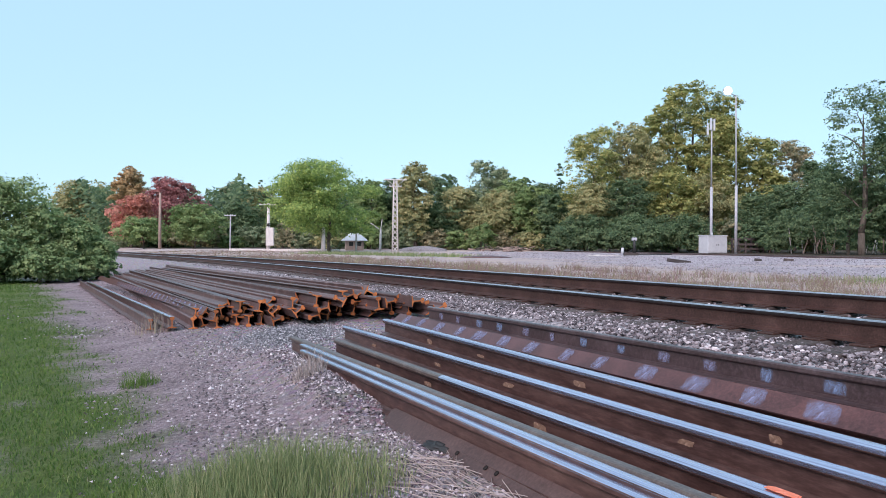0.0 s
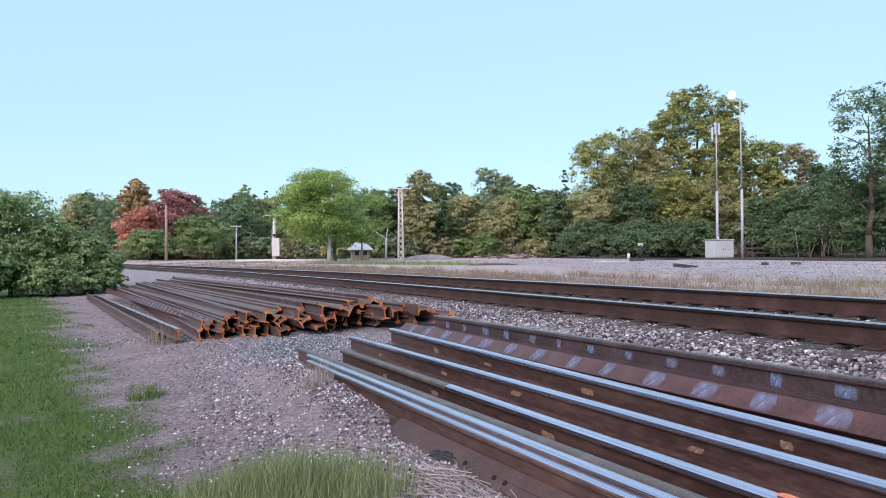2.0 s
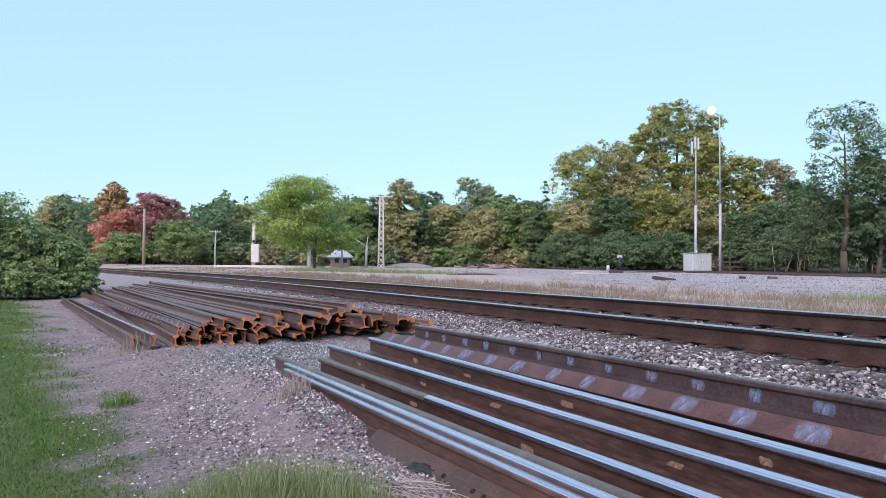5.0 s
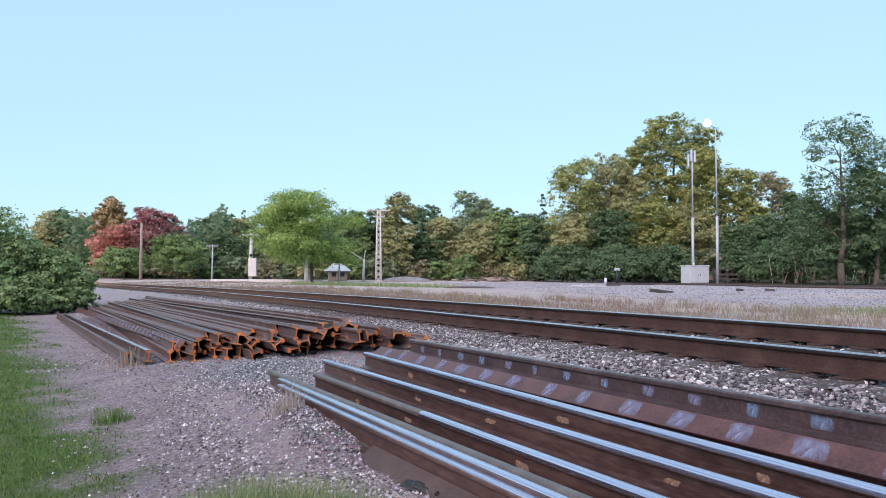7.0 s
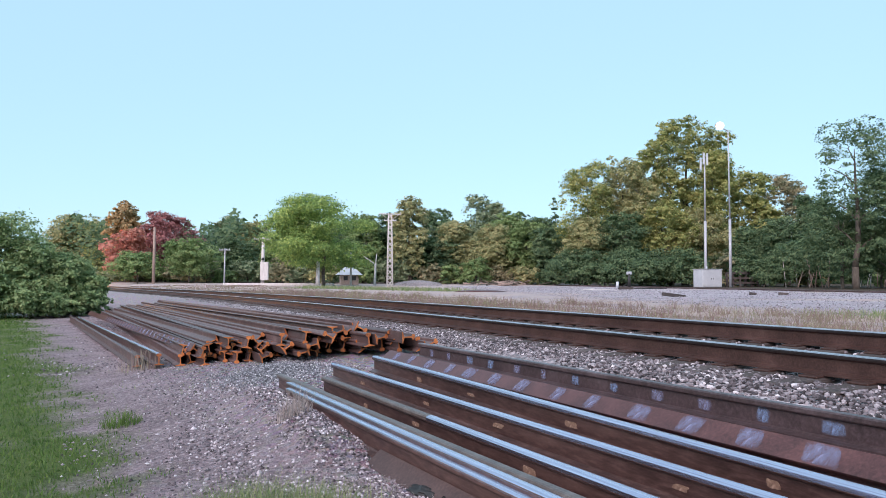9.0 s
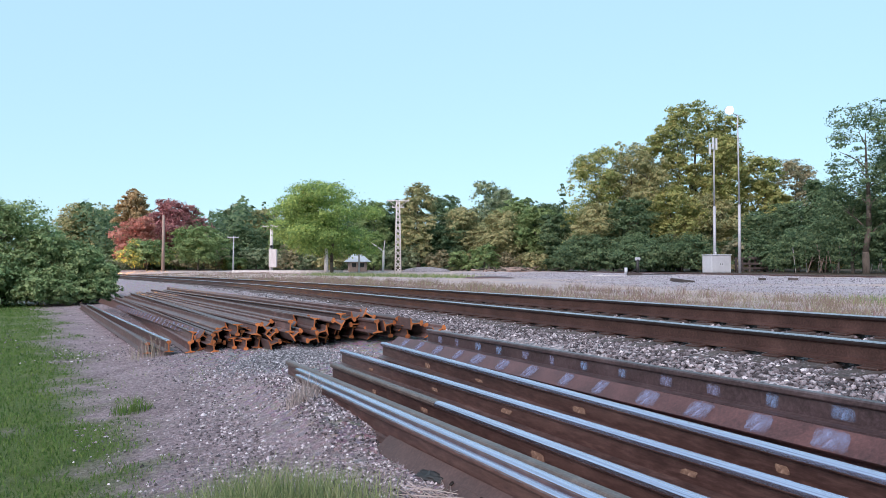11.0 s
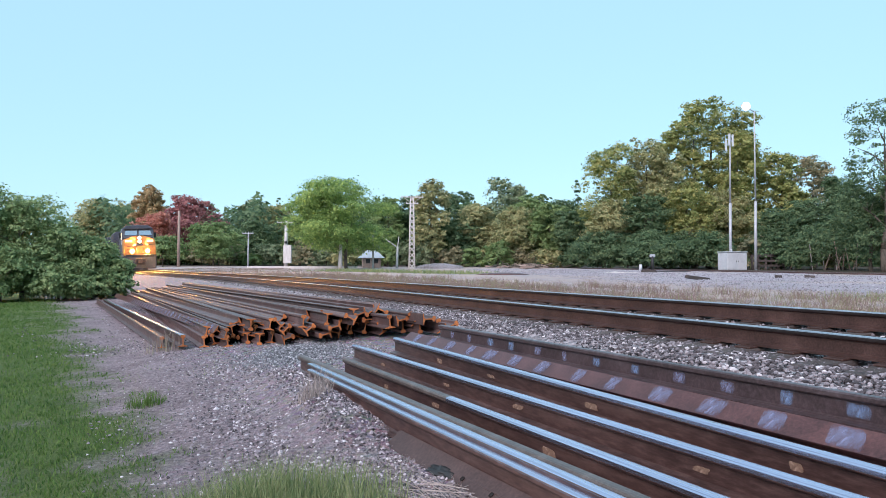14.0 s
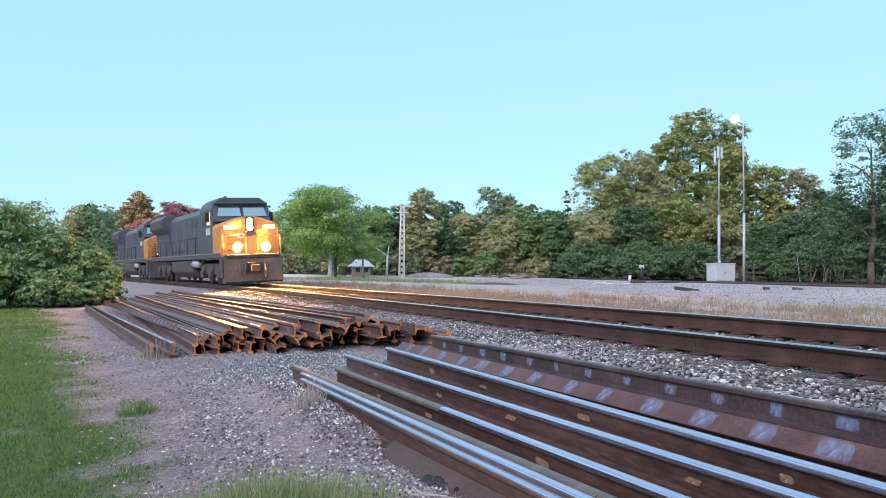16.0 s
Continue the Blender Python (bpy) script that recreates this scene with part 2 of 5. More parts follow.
def offset_np(x, y):
    """Signed distance from the centre line (negative on the camera's side) and arc length."""
    P = np.stack([x, y], -1).reshape(-1, 2)
    pts, arc = LINE[::3], ARC[::3]
    tang = np.gradient(pts, axis=0)
    tang /= np.linalg.norm(tang, axis=1)[:, None]
    o, s = np.empty(len(P)), np.empty(len(P))
    for i in range(0, len(P), 4000):
        q = P[i:i + 4000]
        k = np.argmin(((q[:, None] - pts[None]) ** 2).sum(-1), 1)
        v = q - pts[k]
        o[i:i + 4000] = v[:, 0] * tang[k, 1] - v[:, 1] * tang[k, 0]
        s[i:i + 4000] = arc[k] + (v * tang[k]).sum(-1)
    return o.reshape(np.shape(x)), s.reshape(np.shape(x))


def ground_z(x, y):
    """Height of the bare ground."""
    x, y = np.asarray(x, float), np.asarray(y, float)
    o, s = offset_np(x, y)
    near = np.interp(o, [-30, -12.5, -6.5, -4.46, -2.44, -2.0, 2.0, 3.4, 60], [-0.3, -0.1, 0.0, 0.225, 0.53, 0.54, 0.54, 0.52, 0.52])
    d, run = x * ACROSS.x + y * ACROSS.y, x * ALONG.x + y * ALONG.y
    near = near + 0.17 * np.exp(-((d - 1.74) / 0.25) ** 2) * np.clip((run - 5.2) / 0.6, 0, 1) * np.clip((9.6 - run) / 1.2, 0, 1)
    q = (x - FAR_A[0]) * FAR_N[0] + (y - FAR_A[1]) * FAR_N[1]
    bank = np.interp(q, [-17, -2.6, -1.6, 2.2, 8, 60, 400], [0, 0.3, 0.34, 0.34, 0.3, 0.6, 0.8]) * (o > 3) * np.clip((o - 3) / 6, 0, 1)
    rise = np.interp(y, [45, 100, 160, 400], [0, 0.3, 0.75, 0.9]) * np.clip((o - 2) / 8, 0, 1)
    return near + np.maximum(bank, rise) + 0.012 * np.sin(x * 1.9 + y * 0.7) + 0.01 * np.sin(x * 0.8 - y * 2.3)


# ---------------------------------------------------------------- ground
def spaced(stops):
    out = []
    for (a, st), (b, _) in zip(stops[:-1], stops[1:]):
        out += list(np.arange(a, b - 1e-6, st))
    return np.array(out + [stops[-1][0]])


gx = spaced([(-2500, 600), (-700, 150), (-250, 25), (-100, 4), (-60, 0.8), (-12, 0.22), (8, 0.8), (60, 4), (120, 25), (300, 150), (900, 600), (2700, 1)])
gy = spaced([(-1500, 500), (-500, 100), (-100, 15), (-25, 2), (1, 0.22), (18, 0.6), (70, 1.5), (150, 8), (300, 100), (900, 500), (2900, 1)])
GX, GY = np.meshgrid(gx, gy)
GZ = ground_z(GX, GY)
OFF, RUN = offset_np(GX, GY)


def wave(x, y, f):
    return (np.sin(x * f + 1.3 * np.sin(y * f * 0.7)) + np.sin(y * f * 1.3 + 1.7 * np.sin(x * f * 0.9 + 2)) + np.sin((x + y) * f * 2.1 + 0.5)) / 3


def lawn_mask(o, s, x, y):
    """1 on the mown lawn, 0 on the bare dirt; the edge is ragged."""
    d = o + 6.5
    edge = np.interp(s, [-10, 2, 5.8, 9.5, 18, 36, 60], [0.9, 0.55, 0.25, -0.05, -0.8, -2.4, -3.5])
    bare = np.clip(wave(x, y, 2.9) * 1.6 - 0.75, 0, 1) * np.clip((d - edge + 1.5) / 1.0, 0, 1)
    return np.clip(0.5 + (edge - d + 0.45 * wave(x, y, 1.7) + 0.35 * wave(x, y, 5.3)) / 0.55, 0, 1) * (1 - 0.85 * bare)


lawn = lawn_mask(OFF, RUN, GX, GY)
Q = (GX - FAR_A[0]) * FAR_N[0] + (GY - FAR_A[1]) * FAR_N[1]
stones = np.clip((OFF + 5.9 + 0.8 * wave(GX, GY, 1.1)) / 1.6, 0, 1) * (OFF < 3.2)
gravel_far = np.clip((Q + 19 + 2.0 * wave(GX, GY, 0.35)) / 3, 0, 1) * np.clip((6 - Q) / 2, 0, 1) * np.clip((OFF - 5) / 3, 0, 1) * np.clip((112 - GY) / 10, 0, 1)
dry = np.clip((OFF - 2.6) / 1.0, 0, 1) * (1 - gravel_far) * np.clip(0.55 + 0.5 * wave(GX, GY, 0.8) + 0.35 * wave(GX, GY, 2.3), 0.1, 1) + 0.75 * gravel_far * np.clip(wave(GX, GY, 0.28) * 2.2 - 0.5, 0, 1)
faces = []
nx, ny = len(gx), len(gy)
idx = np.arange(nx * ny).reshape(ny, nx)
quads = np.stack([idx[:-1, :-1], idx[:-1, 1:], idx[1:, 1:], idx[1:, :-1]], -1).reshape(-1, 4)

GROUND, nt, bs = node_mat("ground_soil_grass_gravel")
at = nt.nodes.new("ShaderNodeAttribute")
at.attribute_name = "cover"
sep = nt.nodes.new("ShaderNodeSeparateColor")
link(nt, at.outputs["Color"], sep.inputs[0])
n1, n2, n3 = noise_node(nt, 1.6, 5), noise_node(nt, 22, 6, 0.7), noise_node(nt, 90, 4, 0.7)
dirt = blend(nt, 0.5, ramp(nt, n1, [(0.3, (0.18, 0.138, 0.147)), (0.52, (0.315, 0.246, 0.26)), (0.72, (0.45, 0.362, 0.375))]),
             ramp(nt, n2, [(0.36, (0.075, 0.056, 0.06)), (0.5, (0.28, 0.217, 0.23)), (0.66, (0.66, 0.56, 0.57))]))
turf = blend(nt, 0.5, ramp(nt, n1, [(0.3, (0.065, 0.112, 0.027)), (0.7, (0.15, 0.2, 0.052))]), ramp(nt, n2, [(0.3, (0.05, 0.08, 0.025)), (0.7, (0.16, 0.22, 0.07))]))
vor = nt.nodes.new("ShaderNodeTexVoronoi")
vor.inputs["Scale"].default_value = 16
co = nt.nodes.new("ShaderNodeTexCoord")
link(nt, co.outputs["Object"], vor.inputs["Vector"])
grit = blend(nt, 0.6, ramp(nt, n3, [(0.34, (0.07, 0.058, 0.063)), (0.66, (0.56, 0.48, 0.51))]), blend(nt, 0.8, (0.33, 0.3, 0.316), vor.outputs["Color"], "SOFT_LIGHT"))
straw = blend(nt, 0.5, ramp(nt, n1, [(0.35, (0.5, 0.34, 0.31)), (0.5, (0.58, 0.45, 0.385)), (0.65, (0.48, 0.43, 0.3))]), ramp(nt, n2, [(0.3, (0.32, 0.26, 0.21)), (0.7, (0.66, 0.53, 0.48))]))
col = blend(nt, sep.outputs[1], dirt, grit)
chips = blend(nt, 0.35, ramp(nt, n3, [(0.3, (0.22, 0.2, 0.22)), (0.7, (0.54, 0.51, 0.555))]), ramp(nt, n1, [(0.3, (0.46, 0.38, 0.385)), (0.7, (0.62, 0.59, 0.64))]))
col = blend(nt, at.outputs["Alpha"], col, chips)
col = blend(nt, sep.outputs[2], col, straw)
col = blend(nt, sep.outputs[0], col, turf)
# leaf litter below the wood, coloured dark enough to hold the trees' shade
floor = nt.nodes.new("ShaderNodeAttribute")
floor.attribute_name = "shaded_litter"
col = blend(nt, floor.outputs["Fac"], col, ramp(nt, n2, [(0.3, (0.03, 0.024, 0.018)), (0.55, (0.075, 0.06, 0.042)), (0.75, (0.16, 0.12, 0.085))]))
link(nt, col, bs.inputs["Base Color"])
bs.inputs["Roughness"].default_value = 0.92
bs.inputs["Specular IOR Level"].default_value = 0.2
bump(nt, bs, math_node(nt, "ADD", n2, math_node(nt, "MULTIPLY", n3, 0.5)), 1.0, 0.045)

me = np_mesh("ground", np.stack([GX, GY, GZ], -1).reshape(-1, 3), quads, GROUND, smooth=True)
att = me.attributes.new("cover", "FLOAT_COLOR", "POINT")
rgba = np.stack([lawn, np.maximum(stones * 0.8, np.maximum(gravel_far, 0.55 * np.clip((OFF - 2.6) / 1.0, 0, 1))), dry, np.maximum(gravel_far * np.clip(0.7 + 0.5 * wave(GX, GY, 0.4), 0.25, 1), 0.5 * np.clip((OFF - 2.8) / 1.0, 0, 1))], -1).astype(np.float32)
att.data.foreach_set("color", rgba.ravel())
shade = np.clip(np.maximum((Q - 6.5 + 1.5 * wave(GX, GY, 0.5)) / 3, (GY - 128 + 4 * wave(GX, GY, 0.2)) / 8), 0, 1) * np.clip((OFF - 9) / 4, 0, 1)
me.attributes.new("shaded_litter", "FLOAT", "POINT").data.foreach_set("value", shade.astype(np.float32).ravel())
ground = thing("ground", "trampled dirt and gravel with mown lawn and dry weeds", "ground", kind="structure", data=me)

# ---------------------------------------------------------------- rails and tracks
RAIL = [(-0.076, 0.0), (-0.076, 0.011), (-0.03, 0.022), (-0.0095, 0.034), (-0.0088, 0.08), (-0.0095, 0.132), (-0.034, 0.146), (-0.0375, 0.152), (-0.0375, 0.174), (-0.03, 0.184), (-0.014, 0.187),
        (0.014, 0.187), (0.03, 0.184), (0.0375, 0.174), (0.0375, 0.152), (0.034, 0.146), (0.0095, 0.132), (0.0088, 0.08), (0.0095, 0.034), (0.03, 0.022), (0.076, 0.011), (0.076, 0.0)]


def sweep(name, profile, path, rolls, mats, cap_slot=0, slots=None):
    """A profile (across, up) drawn along a path of points; rolls turn it about the path."""
    n, verts = len(profile), []
    path = [Vector(p) for p in path]
    for i, p in enumerate(path):
        t = (path[min(i + 1, len(path) - 1)] - path[max(i - 1, 0)]).normalized()
        side = t.cross(Vector((0, 0, 1))).normalized()
        up = side.cross(t)
        c, s = math.cos(rolls[i]), math.sin(rolls[i])
        for a, b in profile:
            verts.append(p + side * (a * c - b * s) + up * (a * s + b * c))
    fs, ix = [], []
    for i in range(len(path) - 1):
        for j in range(n):
            k = (j + 1) % n
            fs.append((i * n + j, i * n + k, (i + 1) * n + k, (i + 1) * n + j))
            ix.append(slots[j] if slots else 0)
    fs += [tuple(range(n)), tuple(reversed(range((len(path) - 1) * n, len(path) * n)))]
    ix += [cap_slot, cap_slot]
    return np_mesh(name, verts, fs, mats, ix)


HEAD_SLOTS = [1 if 7 < j < 13 else 0 for j in range(len(RAIL))]


def rail_path(off, lift, s0, s1, step):
    out, rolls = [], []
    for s in np.arange(s0, s1 + 0.01, step):
        x, y, _, _ = on_line(s, off)
        out.append((x, y, rail_top(s) - 0.187 + cant(s) * off / 1.51 + lift))
        rolls.append(math.atan(cant(s) / 1.51))
    return out, rolls


HALF_HEAD = [(-0.0375, 0.152), (-0.0375, 0.165), (-0.0364, 0.172), (-0.0343, 0.178), (-0.03, 0.183), (-0.022, 0.186), (-0.01, 0.187)]
RUNNING = RAIL[:7] + HALF_HEAD + [(-a, b) for a, b in reversed(HALF_HEAD)] + RAIL[15:]
RUN_SLOTS = [1 if 10 <= j <= 16 else 2 if j in (6, 7, 8, 9, 17, 18, 19, 20) else 0 for j in range(len(RUNNING))]
HEAD_SIDE = worn("dark_rail_head_side", (0.012, 0.008, 0.008), (0.032, 0.02, 0.019), (0.07, 0.045, 0.042), 0.42, 0.5, 40, 2, 0.2, 0.001)
main_track = thing("main_track", "rusty railway track with timber ties on grey ballast", "railway track", kind="structure")
for off in (-0.755, 0.755):
    p, r = rail_path(off, 0, -40, 330, 1.5)
    part("rail", sweep("rail", RUNNING, p, r, [RUST_RAIL, GLEAM, HEAD_SIDE], 0, RUN_SLOTS), main_track, "rusted rail with a shiny running top")

tie_bm = add_box(bmesh.new(), (2.6, 0.23, 0.18), (0, 0, -0.09), 0.012)
TIE_ME = from_bm("tie", tie_bm, TIE)
PLATE_ME = box_mesh("tie_plate", (0.34, 0.19, 0.018), RUST_RAIL, 0.004)
rng = random.Random(3)
for k in range(180):
    s = -12 + k * 0.51 + rng.uniform(-0.03, 0.03)
    x, y, ux, uy = on_line(s, rng.uniform(-0.03, 0.03))
    m = Matrix.Translation((x, y, rail_top(s) - 0.187 - 0.016)) @ Matrix.Rotation(math.atan2(uy, ux) - math.pi / 2 + rng.uniform(-0.012, 0.012), 4, "Z") @ Matrix.Rotation(-math.atan(cant(s) / 1.51), 4, "Y")
    tie = part("tie", TIE_ME, main_track, "", m)
    if k < 90:
        for off in (-0.755, 0.755):
            part("tie_plate", PLATE_ME, tie, "", pose(off, 0, 0.0095))

# ballast bed
prof = [(-3.1, -0.7), (-2.4, -0.46), (-1.72, -0.05), (-1.3, -0.035), (-0.5, -0.06), (0.5, -0.06), (1.3, -0.035), (1.75, -0.05), (3.2, -0.6)]
verts, bed_s = [], np.concatenate([np.arange(-40, 60, 0.35), np.arange(60, 330, 2.0)])
rng2 = np.random.RandomState(5)
for s in bed_s:
    for a, b in prof:
        x, y, _, _ = on_line(s, a + rng2.uniform(-0.03, 0.03))
        verts.append((x, y, rail_top(s) - 0.187 + b + cant(s) * a / 1.51 * (abs(a) < 2) + rng2.uniform(-0.018, 0.018)))
n = len(prof)
idx = np.arange(len(bed_s) * n).reshape(-1, n)
quads = np.stack([idx[:-1, :-1], idx[:-1, 1:], idx[1:, 1:], idx[1:, :-1]], -1).reshape(-1, 4)
BED, nt, bs = node_mat("ballast_bed")
vor = nt.nodes.new("ShaderNodeTexVoronoi")
vor.inputs["Scale"].default_value = 17
co = nt.nodes.new("ShaderNodeTexCoord")
link(nt, co.outputs["Object"], vor.inputs["Vector"])
sepc = nt.nodes.new("ShaderNodeSeparateColor")
link(nt, vor.outputs["Color"], sepc.inputs[0])
col = ramp(nt, sepc.outputs[0], [(0.0, (0.11, 0.098, 0.105)), (0.5, (0.26, 0.235, 0.245)), (0.85, (0.43, 0.395, 0.41)), (1.0, (0.6, 0.56, 0.58))])
link(nt, blend(nt, 0.4, col, ramp(nt, noise_node(nt, 0.8, 4), [(0.3, (0.19, 0.155, 0.15)), (0.7, (0.4, 0.37, 0.385))])), bs.inputs["Base Color"])
bs.inputs["Roughness"].default_value = 0.95
bump(nt, bs, vor.outputs["Distance"], 1.0, -0.05)
thing("ballast_bed", "grey crushed stone bed under the rails", "ballast", kind="structure", data=np_mesh("ballast_bed", verts, quads, BED, smooth=True))


# ---------------------------------------------------------------- rails stored beside the track
def stored_rail(a, b, roll, label, mats, slots, group, z_fix=0.0, name="steel_rail"):
    """One loose rail from a to b, turned about its length."""
    a, b = Vector(a), Vector(b)
    mid, d = (a + b) / 2, b - a
    half = d.length / 2
    me = sweep(name, RAIL, [(0, -half, 0), (0, -half / 3, 0.0), (0, half / 3, 0.0), (0, half, 0)], [roll] * 4, mats, 2, slots)
    m = Matrix.Translation(mid) @ d.to_track_quat("Y", "Z").to_matrix().to_4x4()
    return thing(name, label, "rail", group, m=m, data=me)


def bank_z(d):
    return float(np.interp(d, [-6, 0, 2.04, 4.06, 4.6], [-0.1, 0, 0.23, 0.58, 0.6]))


# (d at the left end, d at the right end, left end s, right end s, lift, roll in degrees, finish)
FRONT = [
    (1.895, 2.45, 5.35, -6.5, 0.045, -140, "rust"),
    (1.872, 2.35, 7.95, -4.0, 0.02, 0, "bright"),
    (1.93, 2.4, 8.2, -3.8, 0.04, 0, "bright"),
    (1.99, 2.46, 8.95, -3.0, 0.03, 0, "dull"),
    (2.34, 2.7, 8.3, -3.6, 0.0, 0, "half"),
    (2.67, 3.04, 9.1, -2.8, 0.0, 0, "bright"),
    (3.12, 3.2, 8.9, -3.0, 0.01, 0, "bright"),
    (3.4, 3.68, 9.3, -3.0, 0.125, -140, "red"),
    (3.83, 4.36, 9.2, -3.0, 0.0, 0, "back"),
]
CAP = [(-0.0379, 0.155), (-0.0379, 0.175), (-0.0303, 0.1862), (-0.014, 0.1892), (0.014, 0.1892), (0.0303, 0.1862), (0.0379, 0.175), (0.0379, 0.155), (0.02, 0.153), (-0.02, 0.153)]
CAP_TOP = [(-0.0379, 0.171), (-0.0303, 0.1862), (-0.014, 0.1892), (0.014, 0.1892), (0.0303, 0.1862), (0.0379, 0.171), (0.02, 0.169), (-0.02, 0.169)]
TAN = worn("tan_scale", (0.08, 0.045, 0.03), (0.2, 0.12, 0.08), (0.36, 0.25, 0.18), 0.85, 0, 60, 25, 0.3, 0.002)
HOLE = box_mesh("bolt_hole", (0.004, 0.03, 0.03), worn("hole_shadow_black", (0.008, 0.006, 0.005), (0.012, 0.009, 0.008), (0.02, 0.014, 0.012), 0.9), 0.008)


def smear(name, w, h, mat, rnd, thick=0.003):
    """A thin uneven blot of chalk or scale, w along y and h along z."""
    bm = bmesh.new()
    n = 20
    ring = []
    lean = rnd.uniform(-0.25, 0.25)
    for i in range(n):
        a = 2 * math.pi * i / n
        c, q = math.cos(a), math.sin(a)
        k = (abs(c) ** 9 + abs(q) ** 9) ** (-1 / 9) * rnd.uniform(0.9, 1.04)
        ring.append(bm.verts.new((0, (c + lean * q) * k * w / 2, q * k * h / 2)))
    f = bm.faces.new(ring)
    up = bmesh.ops.extrude_face_region(bm, geom=[f])
    for v in up["geom"]:
        if isinstance(v, bmesh.types.BMVert):
            v.co.x -= thick
    return from_bm(name, bm, mat)


rng = random.Random(17)
for d0, d1, s0, s1, lift, roll, finish in FRONT:
    a, b = place(d1, s1, bank_z(d1) + lift), place(d0, s0, bank_z(d0) + lift)
    half = (b - a).length / 2
    label = {"bright": "long loose rail with a polished head lying on gravel", "dull": "long loose rail with a dull brown head lying on gravel", "half": "long loose rail with a partly dull, partly polished head", "rust": "rusty loose rail with bolt holes leaning on its side",
             "red": "red rusted rail on its side with blue chalk marks", "back": "brown rusted rail with blue chalk marks lying on gravel"}[finish]
    t = thing("steel_rail", label, "rail", "rails stored beside the track", m=Matrix.Translation((a + b) / 2) @ (b - a).to_track_quat("Y", "Z").to_matrix().to_4x4())
    run = [(0, -half, 0), (0, -half / 3, 0), (0, half / 3, 0), (0, half, 0)]
    part("body", sweep("body", RAIL, run, [radians(roll)] * 4, [{"red": RUST_RED, "rust": RUST_FACE, "back": RUST_PURPLE}.get(finish, RUST_DARK), RUST_DARK, RUST_END], 2), t)
    if finish in ("bright", "dull"):
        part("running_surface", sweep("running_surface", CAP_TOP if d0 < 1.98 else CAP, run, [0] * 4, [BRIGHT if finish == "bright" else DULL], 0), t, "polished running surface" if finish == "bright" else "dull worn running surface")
    if finish == "half":
        cut = half - 2.75
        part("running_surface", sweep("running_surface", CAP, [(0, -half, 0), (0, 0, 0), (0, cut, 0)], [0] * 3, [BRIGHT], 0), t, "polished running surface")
        part("dull_surface", sweep("dull_surface", CAP, [(0, cut + 0.004, 0), (0, half, 0)], [0] * 2, [DULL], 0), t, "dull brown running surface")
        for y, w in ((half - 6.0, 0.16), (half - 6.25, 0.1)):
            part("paint_mark", smear("paint_mark", w, 0.05, ORANGE_PAINT, rng), t, "orange paint mark", Matrix.Translation((0, y, 0.1935)) @ Matrix.Rotation(radians(90), 4, "Y"))
    if finish == "rust":
        for q in (0.95, 1.15, 1.5, 1.62):
            part("bolt_hole", HOLE, t, "", Matrix.Translation((0, half - q, 0)) @ Matrix.Rotation(radians(50), 4, "Y") @ Matrix.Translation((-0.0005, 0, -0.02)))
    if finish in ("red", "back"):
        for k in range(22):
            y = half - 0.35 - k * 0.5 + rng.uniform(-0.04, 0.04)
            w = rng.uniform(0.1, 0.2)
            if finish == "red":
                mark = smear("chalk_mark", w * 1.35, 0.148, PATCH, rng)
                part("chalk_mark", mark, t, "", Matrix.Translation((0, y, 0)) @ Matrix.Rotation(radians(50), 4, "Y") @ Matrix.Translation((-0.001, 0, 0)))
            else:
                mark = smear("chalk_mark", w * (1.0 if k in (10, 11) else 0.75), rng.uniform(0.075, 0.1), BLUE_CHALK if k % 4 in (2, 3) else PATCH, rng)
                part("chalk_mark", mark, t, "", pose(-0.0102, y, 0.085))
    if finish in ("bright", "half") and d0 > 2.2:
        for k in range(6):
            mark = smear("scale_spot", rng.uniform(0.07, 0.16), rng.uniform(0.025, 0.05), TAN, rng)
            part("scale_spot", mark, t, "", pose(-0.0102, half - 1.2 - k * 1.5 + rng.uniform(-0.3, 0.3), rng.uniform(0.06, 0.1)))

# the pile behind, several layers thrown together
rng = random.Random(11)
for layer in range(3):
    count = (22, 21, 15)[layer]
    for i in range(count):
        u = (i + 0.5) / count
        lo, hi = ((0.9, 4.2), (1.25, 3.95), (1.7, 3.6))[layer]
        d0 = lo + (hi - lo) * u + rng.uniform(-0.03, 0.03)
        s0 = 13.7 - (d0 - 0.9) * 1.25 + rng.uniform(-0.35, 0.6)
        s1 = s0 + 21 + rng.uniform(-2.5, 2.0) + (d0 - 1) * 1.2
        d1 = d0 - 1.15 + rng.uniform(-0.15, 0.15)
        z0 = bank_z(d0) + 0.015 + layer * 0.112
        z1 = bank_z(d1) + 0.01 + layer * 0.085
        roll = radians(rng.choice((0, 180, 180, 90, -90, 60, -60, 120, -120, 30)) + rng.uniform(-14, 14))
        bright = layer == 0 and i == 1
        if layer == 0 and i < 2:   # two rails lie apart on the dirt along the flank
            d0, d1, s0, s1 = ((0.66, -0.95, 13.8, 31.8), (0.95, -0.7, 13.1, 31.0))[i]
            z0, z1, roll = bank_z(d0) + 0.01 + 0.05 * i, bank_z(d1) + 0.01, 0.0
        roll = 0.0 if bright else roll
        lift = 0.093 - 0.093 * math.cos(roll)
        # the profile turns about its foot, so shift it to turn about its middle
        side = 0.093 * math.sin(roll)
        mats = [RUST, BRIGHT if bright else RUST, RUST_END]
        stored_rail(place(d0 + side, s0, z0 + lift), place(d1 + side, s1, z1 + lift), roll, "rusty scrap rail with an orange cut end in a pile", mats, HEAD_SLOTS, "pile of scrap rails", name="scrap_rail")

